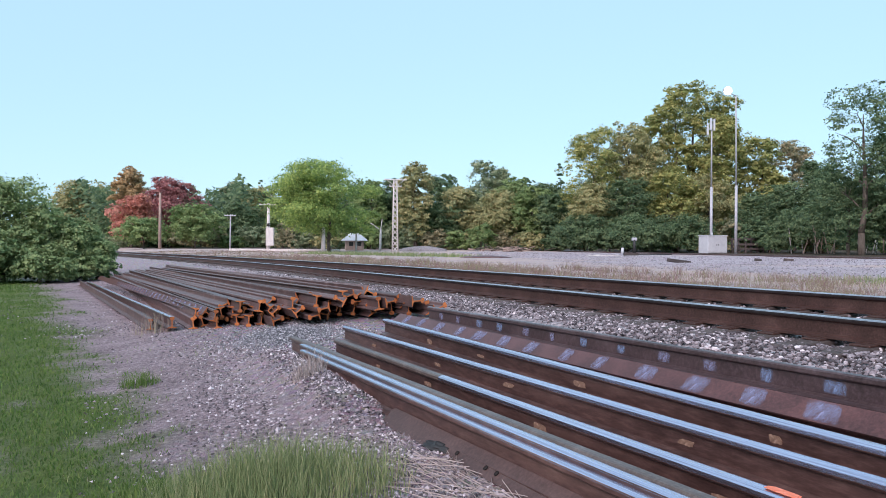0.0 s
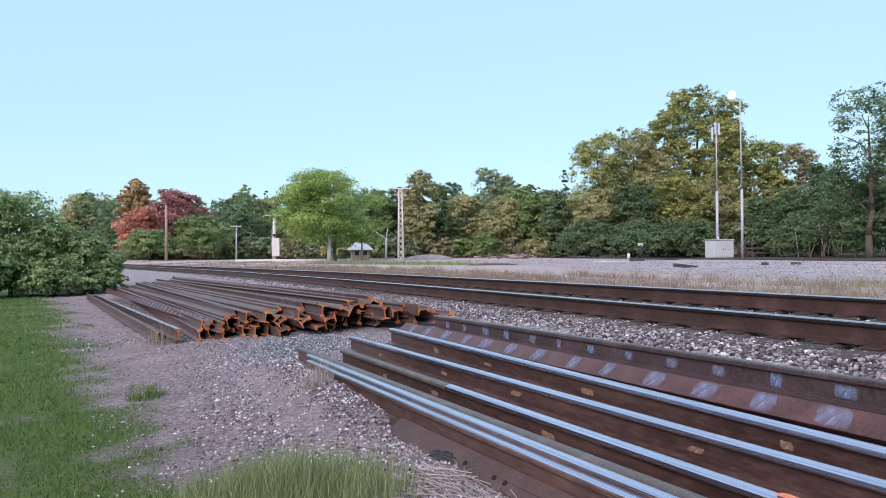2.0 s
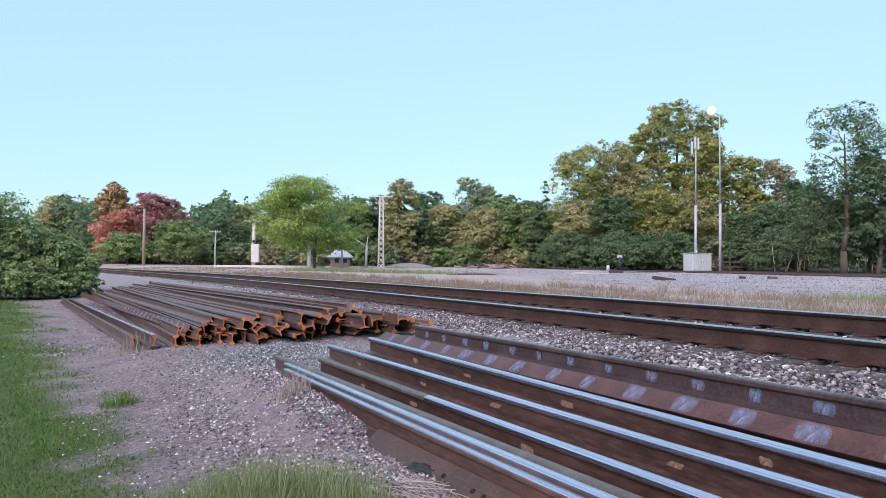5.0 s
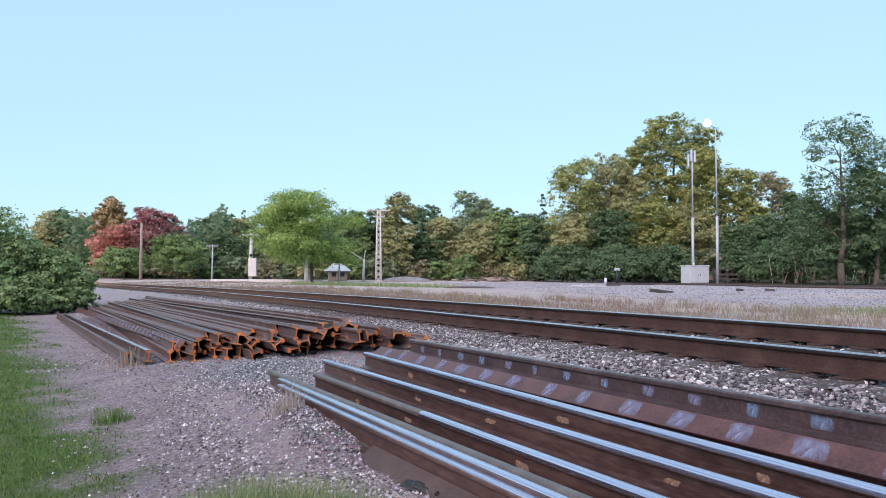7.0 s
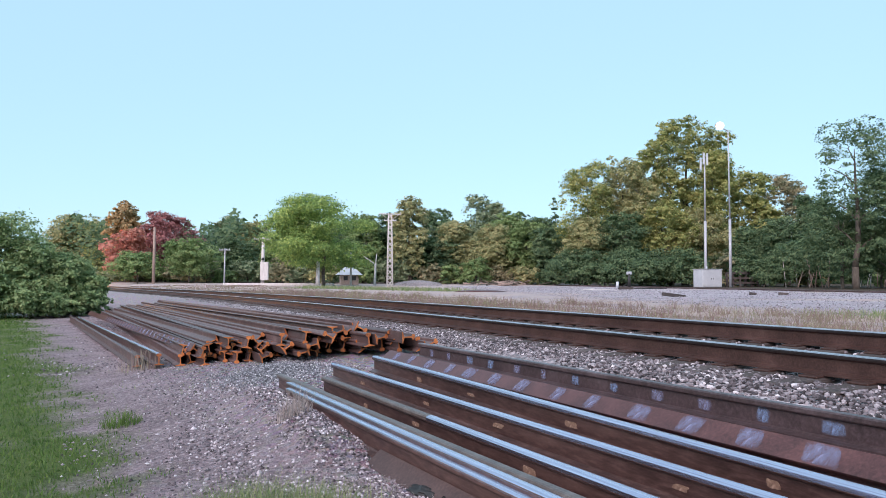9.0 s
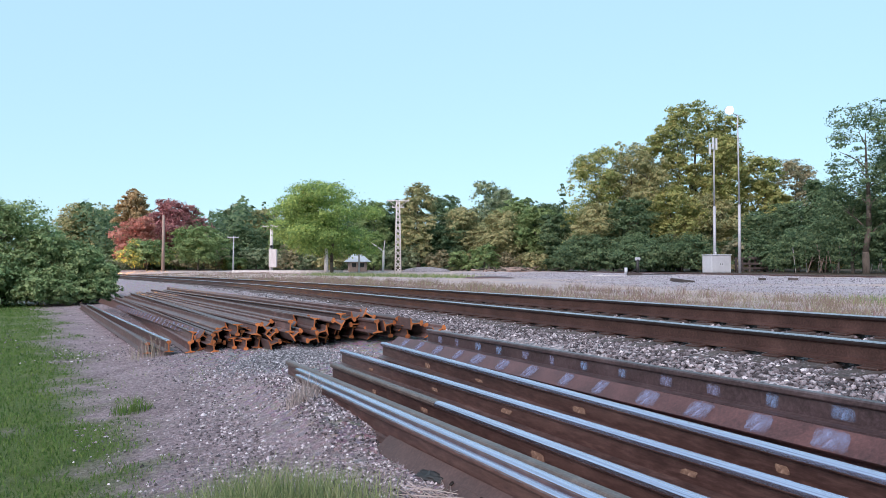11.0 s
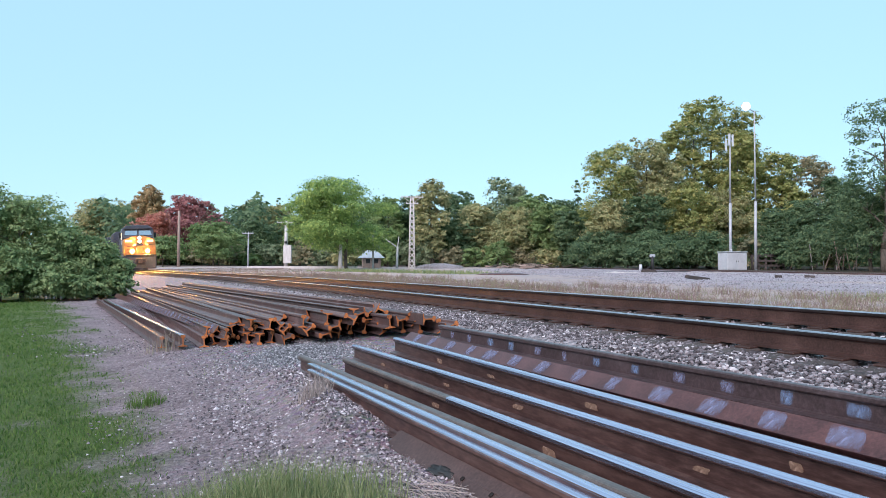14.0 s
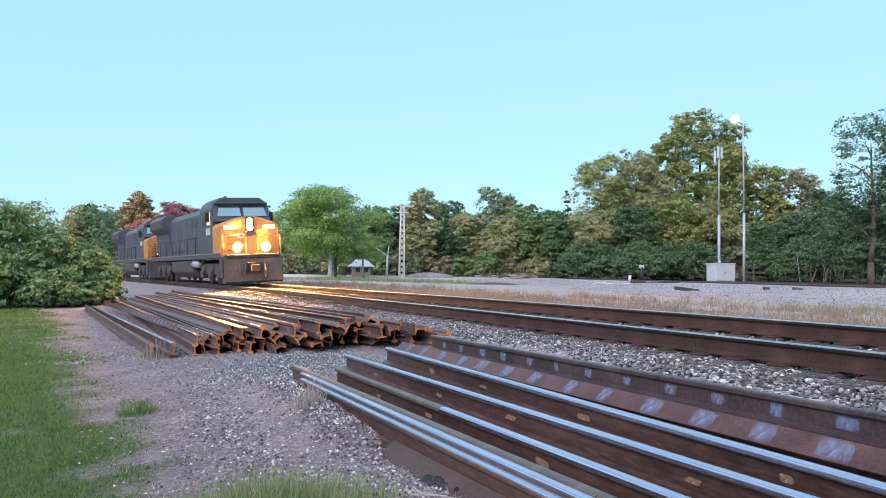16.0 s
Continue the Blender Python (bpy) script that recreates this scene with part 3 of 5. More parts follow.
# one rail of the pile lies with its chalked foot upward
a, b = place(1.44, 13.0, 0.44), place(-0.3, 30.0, 0.36)
half = (b - a).length / 2
striped = thing("scrap_rail", "reddish scrap rail with pale chalk stripes on the pile", "rail", "pile of scrap rails", m=Matrix.Translation((a + b) / 2) @ (b - a).to_track_quat("Y", "Z").to_matrix().to_4x4())
part("body", sweep("body", RAIL, [(0, -half, 0), (0, 0, 0), (0, half, 0)], [radians(-125)] * 3, [RUST_RED, RUST_RED, RUST_END], 2), striped)
for k in range(26):
    part("chalk_mark", smear("chalk_mark", rng.uniform(0.12, 0.22), 0.148, PATCH, rng), striped, "", Matrix.Translation((0, 0.35 + k * 0.45 - half, 0)) @ Matrix.Rotation(radians(35), 4, "Y") @ Matrix.Translation((-0.001, 0, 0)))

# ---------------------------------------------------------------- far track
def far_point(u, off=0.0):
    p = FAR_A + FAR_U * u + FAR_N * off
    return float(p[0]), float(p[1])


def far_z(u):
    return float(np.interp(u, [-90, 0, 60, 140, 240], [0.97, 0.97, 1.02, 1.22, 1.4]))


far_track = thing("far_track", "distant rusty railway track on a low gravel bank", "railway track", kind="structure")
for off in (-0.755, 0.755):
    p = [(*far_point(u, off), far_z(u) - 0.187) for u in range(-90, 241, 10)]
    part("rail", sweep("rail", RAIL, p, [0] * len(p), [RUST, RUST], 0), far_track, "dark rusted rail")
bm = bmesh.new()
for k in range(260):
    u = -40 + k * 0.6
    x, y = far_point(u)
    add_box(bm, (2.6, 0.23, 0.18), (x, y, far_z(u) - 0.29), 0, Matrix.Rotation(math.atan2(FAR_U[1], FAR_U[0]) - math.pi / 2, 4, "Z"))
tagged(part("ties", from_bm("ties", bm, TIE), far_track, "dark timber ties"), kind="stuff")
verts = []
us = list(range(-90, 241, 3))
for u in us:
    for a, b in ((-4.5, -0.62), (-1.8, -0.24), (1.8, -0.24), (4.5, -0.6)):
        x, y = far_point(u, a + rng2.uniform(-0.15, 0.15))
        verts.append((x, y, far_z(u) + b + rng2.uniform(-0.03, 0.03)))
idx = np.arange(len(us) * 4).reshape(-1, 4)
thing("far_ballast", "pale grey gravel bank under the distant track", "ballast", kind="structure",
      data=np_mesh("far_ballast", verts, np.stack([idx[:-1, :-1], idx[:-1, 1:], idx[1:, 1:], idx[1:, :-1]], -1).reshape(-1, 4), BED, smooth=True))

# ---------------------------------------------------------------- stones, thrown in numbers
ICO = bmesh.new()
bmesh.ops.create_icosphere(ICO, subdivisions=1, radius=1.0)
ICO_V = np.array([v.co[:] for v in ICO.verts])
ICO_F = np.array([[v.index for v in f.verts] for f in ICO.faces])
ICO.free()


OCT_V = np.array([(1, 0, 0), (0, 1, 0), (-1, 0, 0), (0, -1, 0), (0, 0, 1), (0, 0, -1)], float)
OCT_F = np.array([(0, 1, 4), (1, 2, 4), (2, 3, 4), (3, 0, 4), (1, 0, 5), (2, 1, 5), (3, 2, 5), (0, 3, 5)])


def scatter_stones(name, label, xs, ys, zs, sizes, seed, mat=STONE, small=False):
    r = np.random.RandomState(seed)
    n = len(xs)
    base_v, base_f = (OCT_V, OCT_F) if small else (ICO_V, ICO_F)
    k = len(base_v)
    v = base_v[None] * r.uniform(0.6, 1.15, (n, k, 1)) * r.uniform(0.6, 1.2, (n, 1, 3)) * np.array([1, 1, 0.75])
    a = r.uniform(0, 6.28, n)
    c, s = np.cos(a)[:, None], np.sin(a)[:, None]
    v = np.stack([v[..., 0] * c - v[..., 1] * s, v[..., 0] * s + v[..., 1] * c, v[..., 2]], -1) * sizes[:, None, None]
    v += np.stack([xs, ys, zs + sizes * 0.25], -1)[:, None]
    f = (base_f[None] + (np.arange(n) * k)[:, None, None]).reshape(-1, 3)
    return thing(name, label, "gravel", kind="stuff", data=np_mesh(name, v.reshape(-1, 3), f, mat))


r = np.random.RandomState(21)
# loose stones over the yard, thick in the middle and thinning to the lawn
d = r.uniform(-0.2, 3.25, 80000)
s = 2.6 + 13 * r.uniform(0, 1, 80000) ** 1.4
x, y = d * ACROSS.x + s * ALONG.x, d * ACROSS.y + s * ALONG.y
keep = r.uniform(0, 1, 80000) < np.clip(0.07 + 0.9 * np.clip((d - 0.45 + 0.45 * wave(x, y, 1.3)) / 1.1, 0, 1), 0, 1) * np.clip(1.15 - 1.2 * np.abs(wave(x, y, 0.7)), 0.1, 1) * np.interp(s, [3, 7, 9, 12], [1.5, 1.3, 0.5, 0.3])
x, y, d = x[keep], y[keep], d[keep]
scatter_stones("yard_gravel", "loose grey and pale gravel strewn over dirt", x, y, ground_z(x, y), r.uniform(0.007, 0.02, len(x)) * (1 + 0.5 * (r.uniform(0, 1, len(x)) > 0.93)), 22, small=True)
n = 6500
d, q = r.normal(2.3, 0.38, n), r.normal(10.5, 0.6, n)
x, y = d * ACROSS.x + q * ALONG.x, d * ACROSS.y + q * ALONG.y
lump = 0.1 * np.exp(-((d - 2.25) / 0.5) ** 2 - ((q - 10.6) / 0.8) ** 2)
FINE = island_mat("fine_blue_grey_gravel", [(0.0, (0.08, 0.082, 0.09)), (0.5, (0.2, 0.205, 0.22)), (0.85, (0.36, 0.365, 0.39)), (1.0, (0.7, 0.69, 0.72))], 0.85)
scatter_stones("fine_gravel", "fine blue-grey gravel spilled before the scrap rails", x, y, ground_z(x, y) + lump * r.uniform(0, 1, n), r.uniform(0.009, 0.019, n), 28, FINE, small=True)
n = 15000
d, q = r.uniform(-2.6, 3.2, n), 14 + 24 * r.uniform(0, 1, n) ** 1.3
x, y = d * ACROSS.x + q * ALONG.x, d * ACROSS.y + q * ALONG.y
keep = r.uniform(0, 1, n) < np.clip(0.35 + 0.25 * d + 0.5 * wave(x, y, 0.9), 0.04, 1)
x, y = x[keep], y[keep]
scatter_stones("path_gravel", "grey gravel scattered on dirt beside the pile", x, y, ground_z(x, y), r.uniform(0.01, 0.028, len(x)), 29, small=True)
n = 2200
d, q = np.clip(r.normal(1.35, 0.5, n), 0.1, 2.6), 2.8 + 8 * r.uniform(0, 1, n) ** 1.2
x, y = d * ACROSS.x + q * ALONG.x, d * ACROSS.y + q * ALONG.y
scatter_stones("pale_stones", "pale broken stones lying on the dirt", x, y, ground_z(x, y), 0.006 + 0.012 * r.uniform(0, 1, n) ** 2, 27, island_mat("pale_stone", [(0.0, (0.17, 0.15, 0.16)), (0.6, (0.3, 0.27, 0.28)), (1.0, (0.68, 0.64, 0.65))], 0.85))
# ballast of the near shoulder and between the rails
s = np.concatenate([r.uniform(-6, 14, 15000), r.uniform(14, 42, 9000), r.uniform(-3, 16, 14000)])
o = np.concatenate([r.uniform(-2.3, 1.7, 24000), r.uniform(-2.3, -0.95, 14000)])
z = np.array([rail_top(b) - 0.187 + float(np.interp(a, [-3.1, -2.4, -1.72, -1.3, -0.5, 0.5, 1.3, 1.75], [-0.7, -0.46, -0.05, -0.035, -0.06, -0.06, -0.035, -0.05])) + cant(b) * a / 1.51 * (abs(a) < 2) for a, b in zip(o, s)])
xy = np.array([on_line(b, a)[:2] for a, b in zip(o, s)])
size = r.uniform(0.013, 0.031, len(s))
for pick, label, plain in ((s < 7, "sharp grey ballast stones beside the rails", False), (s >= 7, "grey ballast stones along the receding rails", True)):
    scatter_stones("ballast_stones", label, xy[pick, 0], xy[pick, 1], z[pick] + 0.008, size[pick], 23, BALLAST, small=plain)

n = 18000
q, u = r.uniform(-19, -1.6, n), r.uniform(-42, 50, n)
x, y = FAR_A[0] + FAR_U[0] * u + FAR_N[0] * q, FAR_A[1] + FAR_U[1] * u + FAR_N[1] * q
keep = offset_np(x, y)[0] > 6.5 + 4 * wave(x, y, 0.5)
x, y = x[keep], y[keep]
PALE = island_mat("pale_gravel_stone", [(0.0, (0.14, 0.125, 0.136)), (0.5, (0.27, 0.245, 0.265)), (0.85, (0.38, 0.35, 0.375)), (1.0, (0.6, 0.56, 0.59))], 0.85)
scatter_stones("bank_gravel", "pale broken stone on the bank of the far track", x, y, ground_z(x, y), r.uniform(0.02, 0.055, len(x)), 25, PALE, small=True)

# ---------------------------------------------------------------- leaves and plants
def leaf_cloud(name, pts, normals, sizes, mat, seed, aspect=0.62, three=False):
    """Small folded leaves at the points; each is its own loose piece."""
    r = np.random.RandomState(seed)
    n = len(pts)
    nrm = normals + r.normal(0, 0.42, (n, 3))
    nrm /= np.linalg.norm(nrm, axis=1)[:, None] + 1e-9
    t = np.cross(nrm, r.normal(0, 1, (n, 3)))
    t /= np.linalg.norm(t, axis=1)[:, None] + 1e-9
    b = np.cross(nrm, t)
    h = sizes[:, None]
    if three:
        v = np.stack([pts - t * h * 0.8 - b * h * 0.6, pts + t * h * 1.1, pts - t * h * 0.5 + b * h * 0.8], 1)
        return np_mesh(name, v.reshape(-1, 3), np.arange(n * 3).reshape(-1, 3), mat)
    v = np.stack([pts - t * h, pts + b * h * aspect + nrm * h * 0.18, pts + t * h, pts - b * h * aspect + nrm * h * 0.18], 1)
    return np_mesh(name, v.reshape(-1, 3), np.arange(n * 4).reshape(-1, 4), mat)


def stops(*cols):
    return [(i / (len(cols) - 1), c) for i, c in enumerate(cols)]


LEAF = {
    "green": island_mat("green_leaves", stops((0.068, 0.122, 0.055), (0.175, 0.27, 0.108), (0.32, 0.41, 0.165), (0.46, 0.51, 0.23)), 0.6, 0.35, 0.4),
    "dark": island_mat("dark_leaves", stops((0.035, 0.072, 0.045), (0.09, 0.155, 0.08), (0.175, 0.25, 0.12), (0.27, 0.33, 0.165)), 0.6, 0.35, 0.4),
    "olive": island_mat("olive_leaves", stops((0.13, 0.165, 0.085), (0.285, 0.315, 0.15), (0.49, 0.45, 0.22), (0.68, 0.54, 0.29)), 0.6, 0.35, 0.4),
    "gold": island_mat("yellowing_leaves", stops((0.1, 0.145, 0.055), (0.245, 0.295, 0.1), (0.42, 0.41, 0.15), (0.68, 0.55, 0.2)), 0.6, 0.3, 0.4),
    "bright": island_mat("fresh_yellow_green_leaves", stops((0.075, 0.14, 0.052), (0.185, 0.3, 0.092), (0.36, 0.47, 0.135), (0.62, 0.64, 0.2)), 0.6, 0.22, 0.4),
    "grey": island_mat("grey_green_leaves", stops((0.091, 0.141, 0.089), (0.193, 0.267, 0.148), (0.350, 0.394, 0.232), (0.519, 0.509, 0.340)), 0.6, 0.35, 0.4),
    "amber": island_mat("amber_leaves", stops((0.184, 0.152, 0.079), (0.396, 0.302, 0.152), (0.62, 0.44, 0.24), (0.8, 0.55, 0.33)), 0.6, 0.35, 0.4),
    "red": island_mat("red_autumn_leaves", stops((0.3, 0.135, 0.105), (0.52, 0.225, 0.175), (0.72, 0.34, 0.26), (0.8, 0.46, 0.31)), 0.6, 0.35, 0.4),
    "maroon": island_mat("maroon_leaves", stops((0.17, 0.085, 0.09), (0.33, 0.14, 0.145), (0.5, 0.22, 0.21), (0.42, 0.3, 0.2)), 0.6, 0.35, 0.4),
    "maroonish": island_mat("brown_green_leaves", stops((0.115, 0.14, 0.09), (0.255, 0.265, 0.16), (0.42, 0.37, 0.22), (0.54, 0.41, 0.27)), 0.6, 0.35, 0.4),
}
LEAF["bush"] = island_mat("bush_leaves", stops((0.075, 0.125, 0.062), (0.19, 0.285, 0.128), (0.34, 0.43, 0.195), (0.47, 0.53, 0.27)), 0.6, 1.2, 0.4)
LEAF["sparse"] = LEAF["dark"]
BARK = worn("tree_bark", (0.05, 0.04, 0.032), (0.11, 0.09, 0.07), (0.2, 0.17, 0.14), 0.9, 0, 20, 3, 0.8, 0.02, (1, 1, 0.3))


def limb_mesh(name, top, spread, seed, r0, fork=0.3):
    """A tapered trunk, slightly bent, that forks into limbs with twigs."""
    r = random.Random(seed)
    bm = bmesh.new()
    p = Vector((0, 0, -0.2))
    lean = Vector((r.uniform(-0.05, 0.05), r.uniform(-0.05, 0.05), 1))
    knots = [p + lean * top * k + Vector((r.uniform(-1, 1), r.uniform(-1, 1), 0)) * 0.012 * top for k in (0, 0.15, 0.3, 0.5, 0.7, 0.88)]
    radii = [r0 * 1.25, r0, r0 * 0.85, r0 * 0.6, r0 * 0.35, r0 * 0.12]
    for a, b, ra, rb in zip(knots[:-1], knots[1:], radii[:-1], radii[1:]):
        rod(bm, a, b, ra, rb, 8)
    for k in range(9):
        u = fork + (0.85 - fork) * k / 8
        i = min(int(u * 5), 4)
        start = knots[i].lerp(knots[i + 1], r.random())
        ang = k * 2.4 + r.uniform(-0.4, 0.4)
        reach = spread * (0.9 - 0.5 * u) * r.uniform(0.75, 1.05)
        end = start + Vector((math.cos(ang) * reach, math.sin(ang) * reach, reach * r.uniform(0.5, 1.0)))
        mid = start.lerp(end, 0.5) + Vector((0, 0, reach * 0.08))
        rr = r0 * 0.42 * (1 - 0.5 * u)
        rod(bm, start, mid, rr, rr * 0.65, 6)
        rod(bm, mid, end, rr * 0.65, rr * 0.2, 6)
        for _ in range(3):
            tip = end + Vector((r.uniform(-1, 1), r.uniform(-1, 1), r.uniform(0, 1))) * reach * 0.35
            rod(bm, mid.lerp(end, r.uniform(0.2, 1)), tip, rr * 0.3, rr * 0.08, 5)
    return from_bm(name, bm, BARK, True)


def crown_points(seed, height, width, base, shape, n):
    """Leaf places in many sprays that sit on overlapping clumps inside the crown's outline."""
    r = np.random.RandomState(seed)
    ch = height - base
    blobs = []
    count = {"round": 46, "tall": 50, "umbrella": 34, "cone": 30, "bush": 44}[shape]
    for k in range(count):
        u = (k + r.uniform(0, 1)) / count
        if shape == "cone":
            rad = width * 0.5 * (1 - u) ** 0.8
            size = width * 0.2 * (1.05 - u) + 0.25
        elif shape == "umbrella":
            rad = width * 0.42 * math.sin(math.pi * (0.26 + 0.5 * u)) ** 0.7
            size = width * r.uniform(0.12, 0.2)
        elif shape == "tall":
            rad = width * 0.42 * math.sin(math.pi * (0.14 + 0.76 * u)) ** 0.6
            size = width * r.uniform(0.09, 0.2)
        elif shape == "bush":
            rad = width * 0.42 * math.sin(math.pi * (0.36 + 0.52 * u)) ** 0.6
            size = width * r.uniform(0.1, 0.2)
        else:
            rad = width * 0.42 * math.sin(math.pi * (0.22 + 0.66 * u)) ** 0.6
            size = width * r.uniform(0.09, 0.2)
        a = r.uniform(0, 6.283)
        q = rad * math.sqrt(r.uniform(0.1, 1))
        flat = {"umbrella": 0.34, "cone": 0.5}.get(shape, r.uniform(0.6, 1.0))
        zc = base + size * flat + (ch - 2 * size * flat) * u
        blobs.append((q * math.cos(a), q * math.sin(a), zc, size, flat))
    blobs = np.array(blobs)
    w = blobs[:, 3] ** 2
    sprays = max(120, n // 20)
    pick = r.choice(len(blobs), sprays, p=w / w.sum())
    dirs = r.normal(0, 1, (sprays, 3))
    dirs[:, 2] += 0.4
    dirs /= np.linalg.norm(dirs, axis=1)[:, None]
    bl = blobs[pick]
    rad = bl[:, 3] * (0.7 + 0.35 * r.uniform(0, 1, sprays) ** 0.6)
    rad = np.where(r.uniform(0, 1, sprays) > (0.985 if shape == "umbrella" else 0.94), rad * r.uniform(1.0, 1.35, sprays), rad)
    cen = bl[:, :3] + dirs * rad[:, None] * np.stack([np.ones(sprays), np.ones(sprays), bl[:, 4]], -1)
    size = bl[:, 3] * r.uniform(0.12, 0.3, sprays)
    of = r.randint(0, sprays, n)
    jit = r.normal(0, 0.9, (n, 3)) * np.array([1, 1, 0.35 if shape == "umbrella" else 0.5]) * size[of][:, None]
    pts = cen[of] + jit
    pts[:, 2] = np.maximum(pts[:, 2], 0.03)
    nrm = dirs[of] * 0.9 + np.array([0, 0, 0.5])
    return pts, nrm


def tree(x, y, top, width, tone, shape, seed, label, category="tree", leaf=None, n=None, base=None, name="tree", group=""):
    g = float(ground_z(np.array([x]), np.array([y]))[0])
    h = top - g
    r = np.random.RandomState(seed)
    if base is None:
        base = h * {"round": 0.1, "tall": 0.12, "umbrella": 0.12, "cone": 0.08, "bush": 0.0}[shape]
    near = leaf is not None
    leaf = leaf or max(0.1, 0.00155 * math.hypot(x, y))
    if shape == "umbrella":
        leaf, n, base = 0.15, 46000, h * 0.17
    n = n or int(min(16500, max(5000, 7.5 * h * width / (leaf * leaf))))
    h *= 1.03
    if tone == "sparse":
        n = int(n * 0.7)
    t = thing(name, label, category, group, m=Matrix.Translation((x, y, g)) @ Matrix.Rotation(seed * 1.7, 4, "Z"))
    part("trunk", limb_mesh("trunk", h * 0.92, width * 0.4, seed, max(0.09, 0.018 * h), 0.25 if shape != "cone" else 0.5), t, "grey-brown bark")
    pts, nrm = crown_points(seed, h, width, base, shape, n)
    part("crown", leaf_cloud("crown", pts, nrm, leaf * r.uniform(0.6, 1.25, n), LEAF[tone], seed, three=not near), t)
    return t


WORDS = {"green": "green leafy tree at the wood's edge", "dark": "dark green tree in the wood behind the tracks", "olive": "olive green tree beginning to turn in autumn", "gold": "tall tree with yellowing olive leaves beside the tracks",
         "bright": "broad spreading tree with bright yellow-green leaves", "grey": "tall grey-green tree with upright branches", "amber": "tree with amber and brown autumn leaves", "red": "small tree with pinkish red autumn leaves",
         "maroon": "dark maroon tree behind a wooden pole", "maroonish": "tree with brownish green autumn leaves", "sparse": "thin-crowned tall tree with sky showing through"}
TREES = [
    (-81.7, 175, 15.9, 14.8, "olive", "round"),
    (-60.9, 150, 16.4, 8.3, "amber", "round"),
    (-56.1, 138, 10.6, 8.6, "red", "round"),
    (-52.4, 148, 14.5, 12.0, "maroon", "round"),
    (-41.4, 128, 8.4, 9.9, "green", "round"),
    (-52.3, 190, 17.1, 8.7, "grey", "round"),
    (-38.1, 142, 9.2, 9.9, "dark", "round"),
    (-40.8, 170, 14.3, 10.6, "olive", "round"),
    (-48.6, 205, 19.3, 5.1, "dark", "cone"),
    (-75.6, 170, 8.7, 11.3, "olive", "round"),
    (-48.7, 125, 6.1, 8.3, "green", "round"),
    (-29.3, 140, 10.4, 8.2, "green", "round"),
    (-14.8, 100, 12.0, 15.6, "bright", "umbrella"),
    (-12.8, 132, 13.0, 6.8, "green", "round"),
    (-4.3, 125, 14.9, 7.2, "olive", "tall"),
    (-9.3, 135, 10.6, 7.5, "dark", "round"),
    (-0.3, 172, 17.6, 9.1, "dark", "round"),
    (8.7, 150, 17.9, 10.5, "grey", "tall"),
    (3.0, 130, 11.6, 8.1, "olive", "round"),
    (8.8, 124, 10.6, 8.7, "olive", "round"),
    (14.4, 124, 11.1, 8.7, "green", "round"),
    (27.3, 180, 20.6, 5.3, "dark", "cone"),
    (20.2, 182, 17.8, 4.6, "dark", "round"),
    (18.2, 120, 9.7, 8.4, "dark", "round"),
    (-1.3, 128, 9.5, 8.5, "dark", "round"),
    (-9.9, 160, 15.5, 7.1, "dark", "round"),
    (22.3, 114, 18.7, 9.7, "gold", "round"),
    (27.9, 117, 20.2, 9.5, "olive", "round"),
    (32.9, 119, 22.3, 7.9, "gold", "round"),
    (39.0, 121, 27.4, 10.5, "gold", "tall"),
    (44.1, 120, 25.1, 8.1, "gold", "tall"),
    (17.0, 126, 11.8, 8.0, "dark", "round"),
    (12.0, 132, 13.2, 8.0, "green", "round"),
    (36.0, 119, 26.2, 8.5, "gold", "tall"),
    (41.5, 117, 20.5, 9.5, "gold", "round"),
    (30.5, 115, 18.0, 9.0, "olive", "round"),
    (20.9, 109, 10.6, 7.2, "olive", "round"),
    (26.2, 109, 11.2, 8.8, "dark", "round"),
    (32.4, 111, 12.9, 9.8, "gold", "round"),
    (38.4, 112, 12.2, 9.1, "olive", "round"),
    (20.0, 106, 6.1, 9.5, "dark", "bush"),
    (25.7, 104, 5.6, 10.2, "dark", "bush"),
    (31.9, 104, 6.0, 10.2, "dark", "bush"),
    (48.7, 118, 18.2, 7.4, "gold", "round"),
    (55.6, 122, 18.4, 8.5, "maroonish", "round"),
    (43.0, 104, 8.8, 7.3, "dark", "round"),
    (45.4, 100, 10.0, 8.1, "dark", "round"),
    (49.4, 100, 12.9, 7.4, "dark", "round"),
    (40.6, 101, 5.9, 8.4, "dark", "bush"),
    (44.4, 92, 6.3, 10.0, "dark", "bush"),
    (40.4, 74, 17.3, 8.7, "sparse", "tall"),
    (41.1, 78, 10.1, 8.6, "dark", "round"),
    (43.9, 74, 13.3, 8.2, "dark", "round"),
    (49.0, 76, 16.1, 9.0, "dark", "tall"),
    (46.3, 80, 8.0, 7.7, "dark", "round"),
    (56.9, 80, 14.6, 11.2, "dark", "round"),
    (63.4, 80, 14.0, 11.2, "dark", "round"),
    (-98.0, 150, 13.5, 13.3, "green", "round"),
    (-87.0, 140, 13.2, 16.5, "olive", "round"),
    (-93.2, 130, 13.3, 17.2, "green", "round"),
]
for i, (x, y, top, width, tone, shape) in enumerate(TREES):
    label = WORDS[tone] if shape != "cone" else "dark pointed conifer standing above the wood"
    tree(x, y, top, width, tone, shape, 100 + i, label)

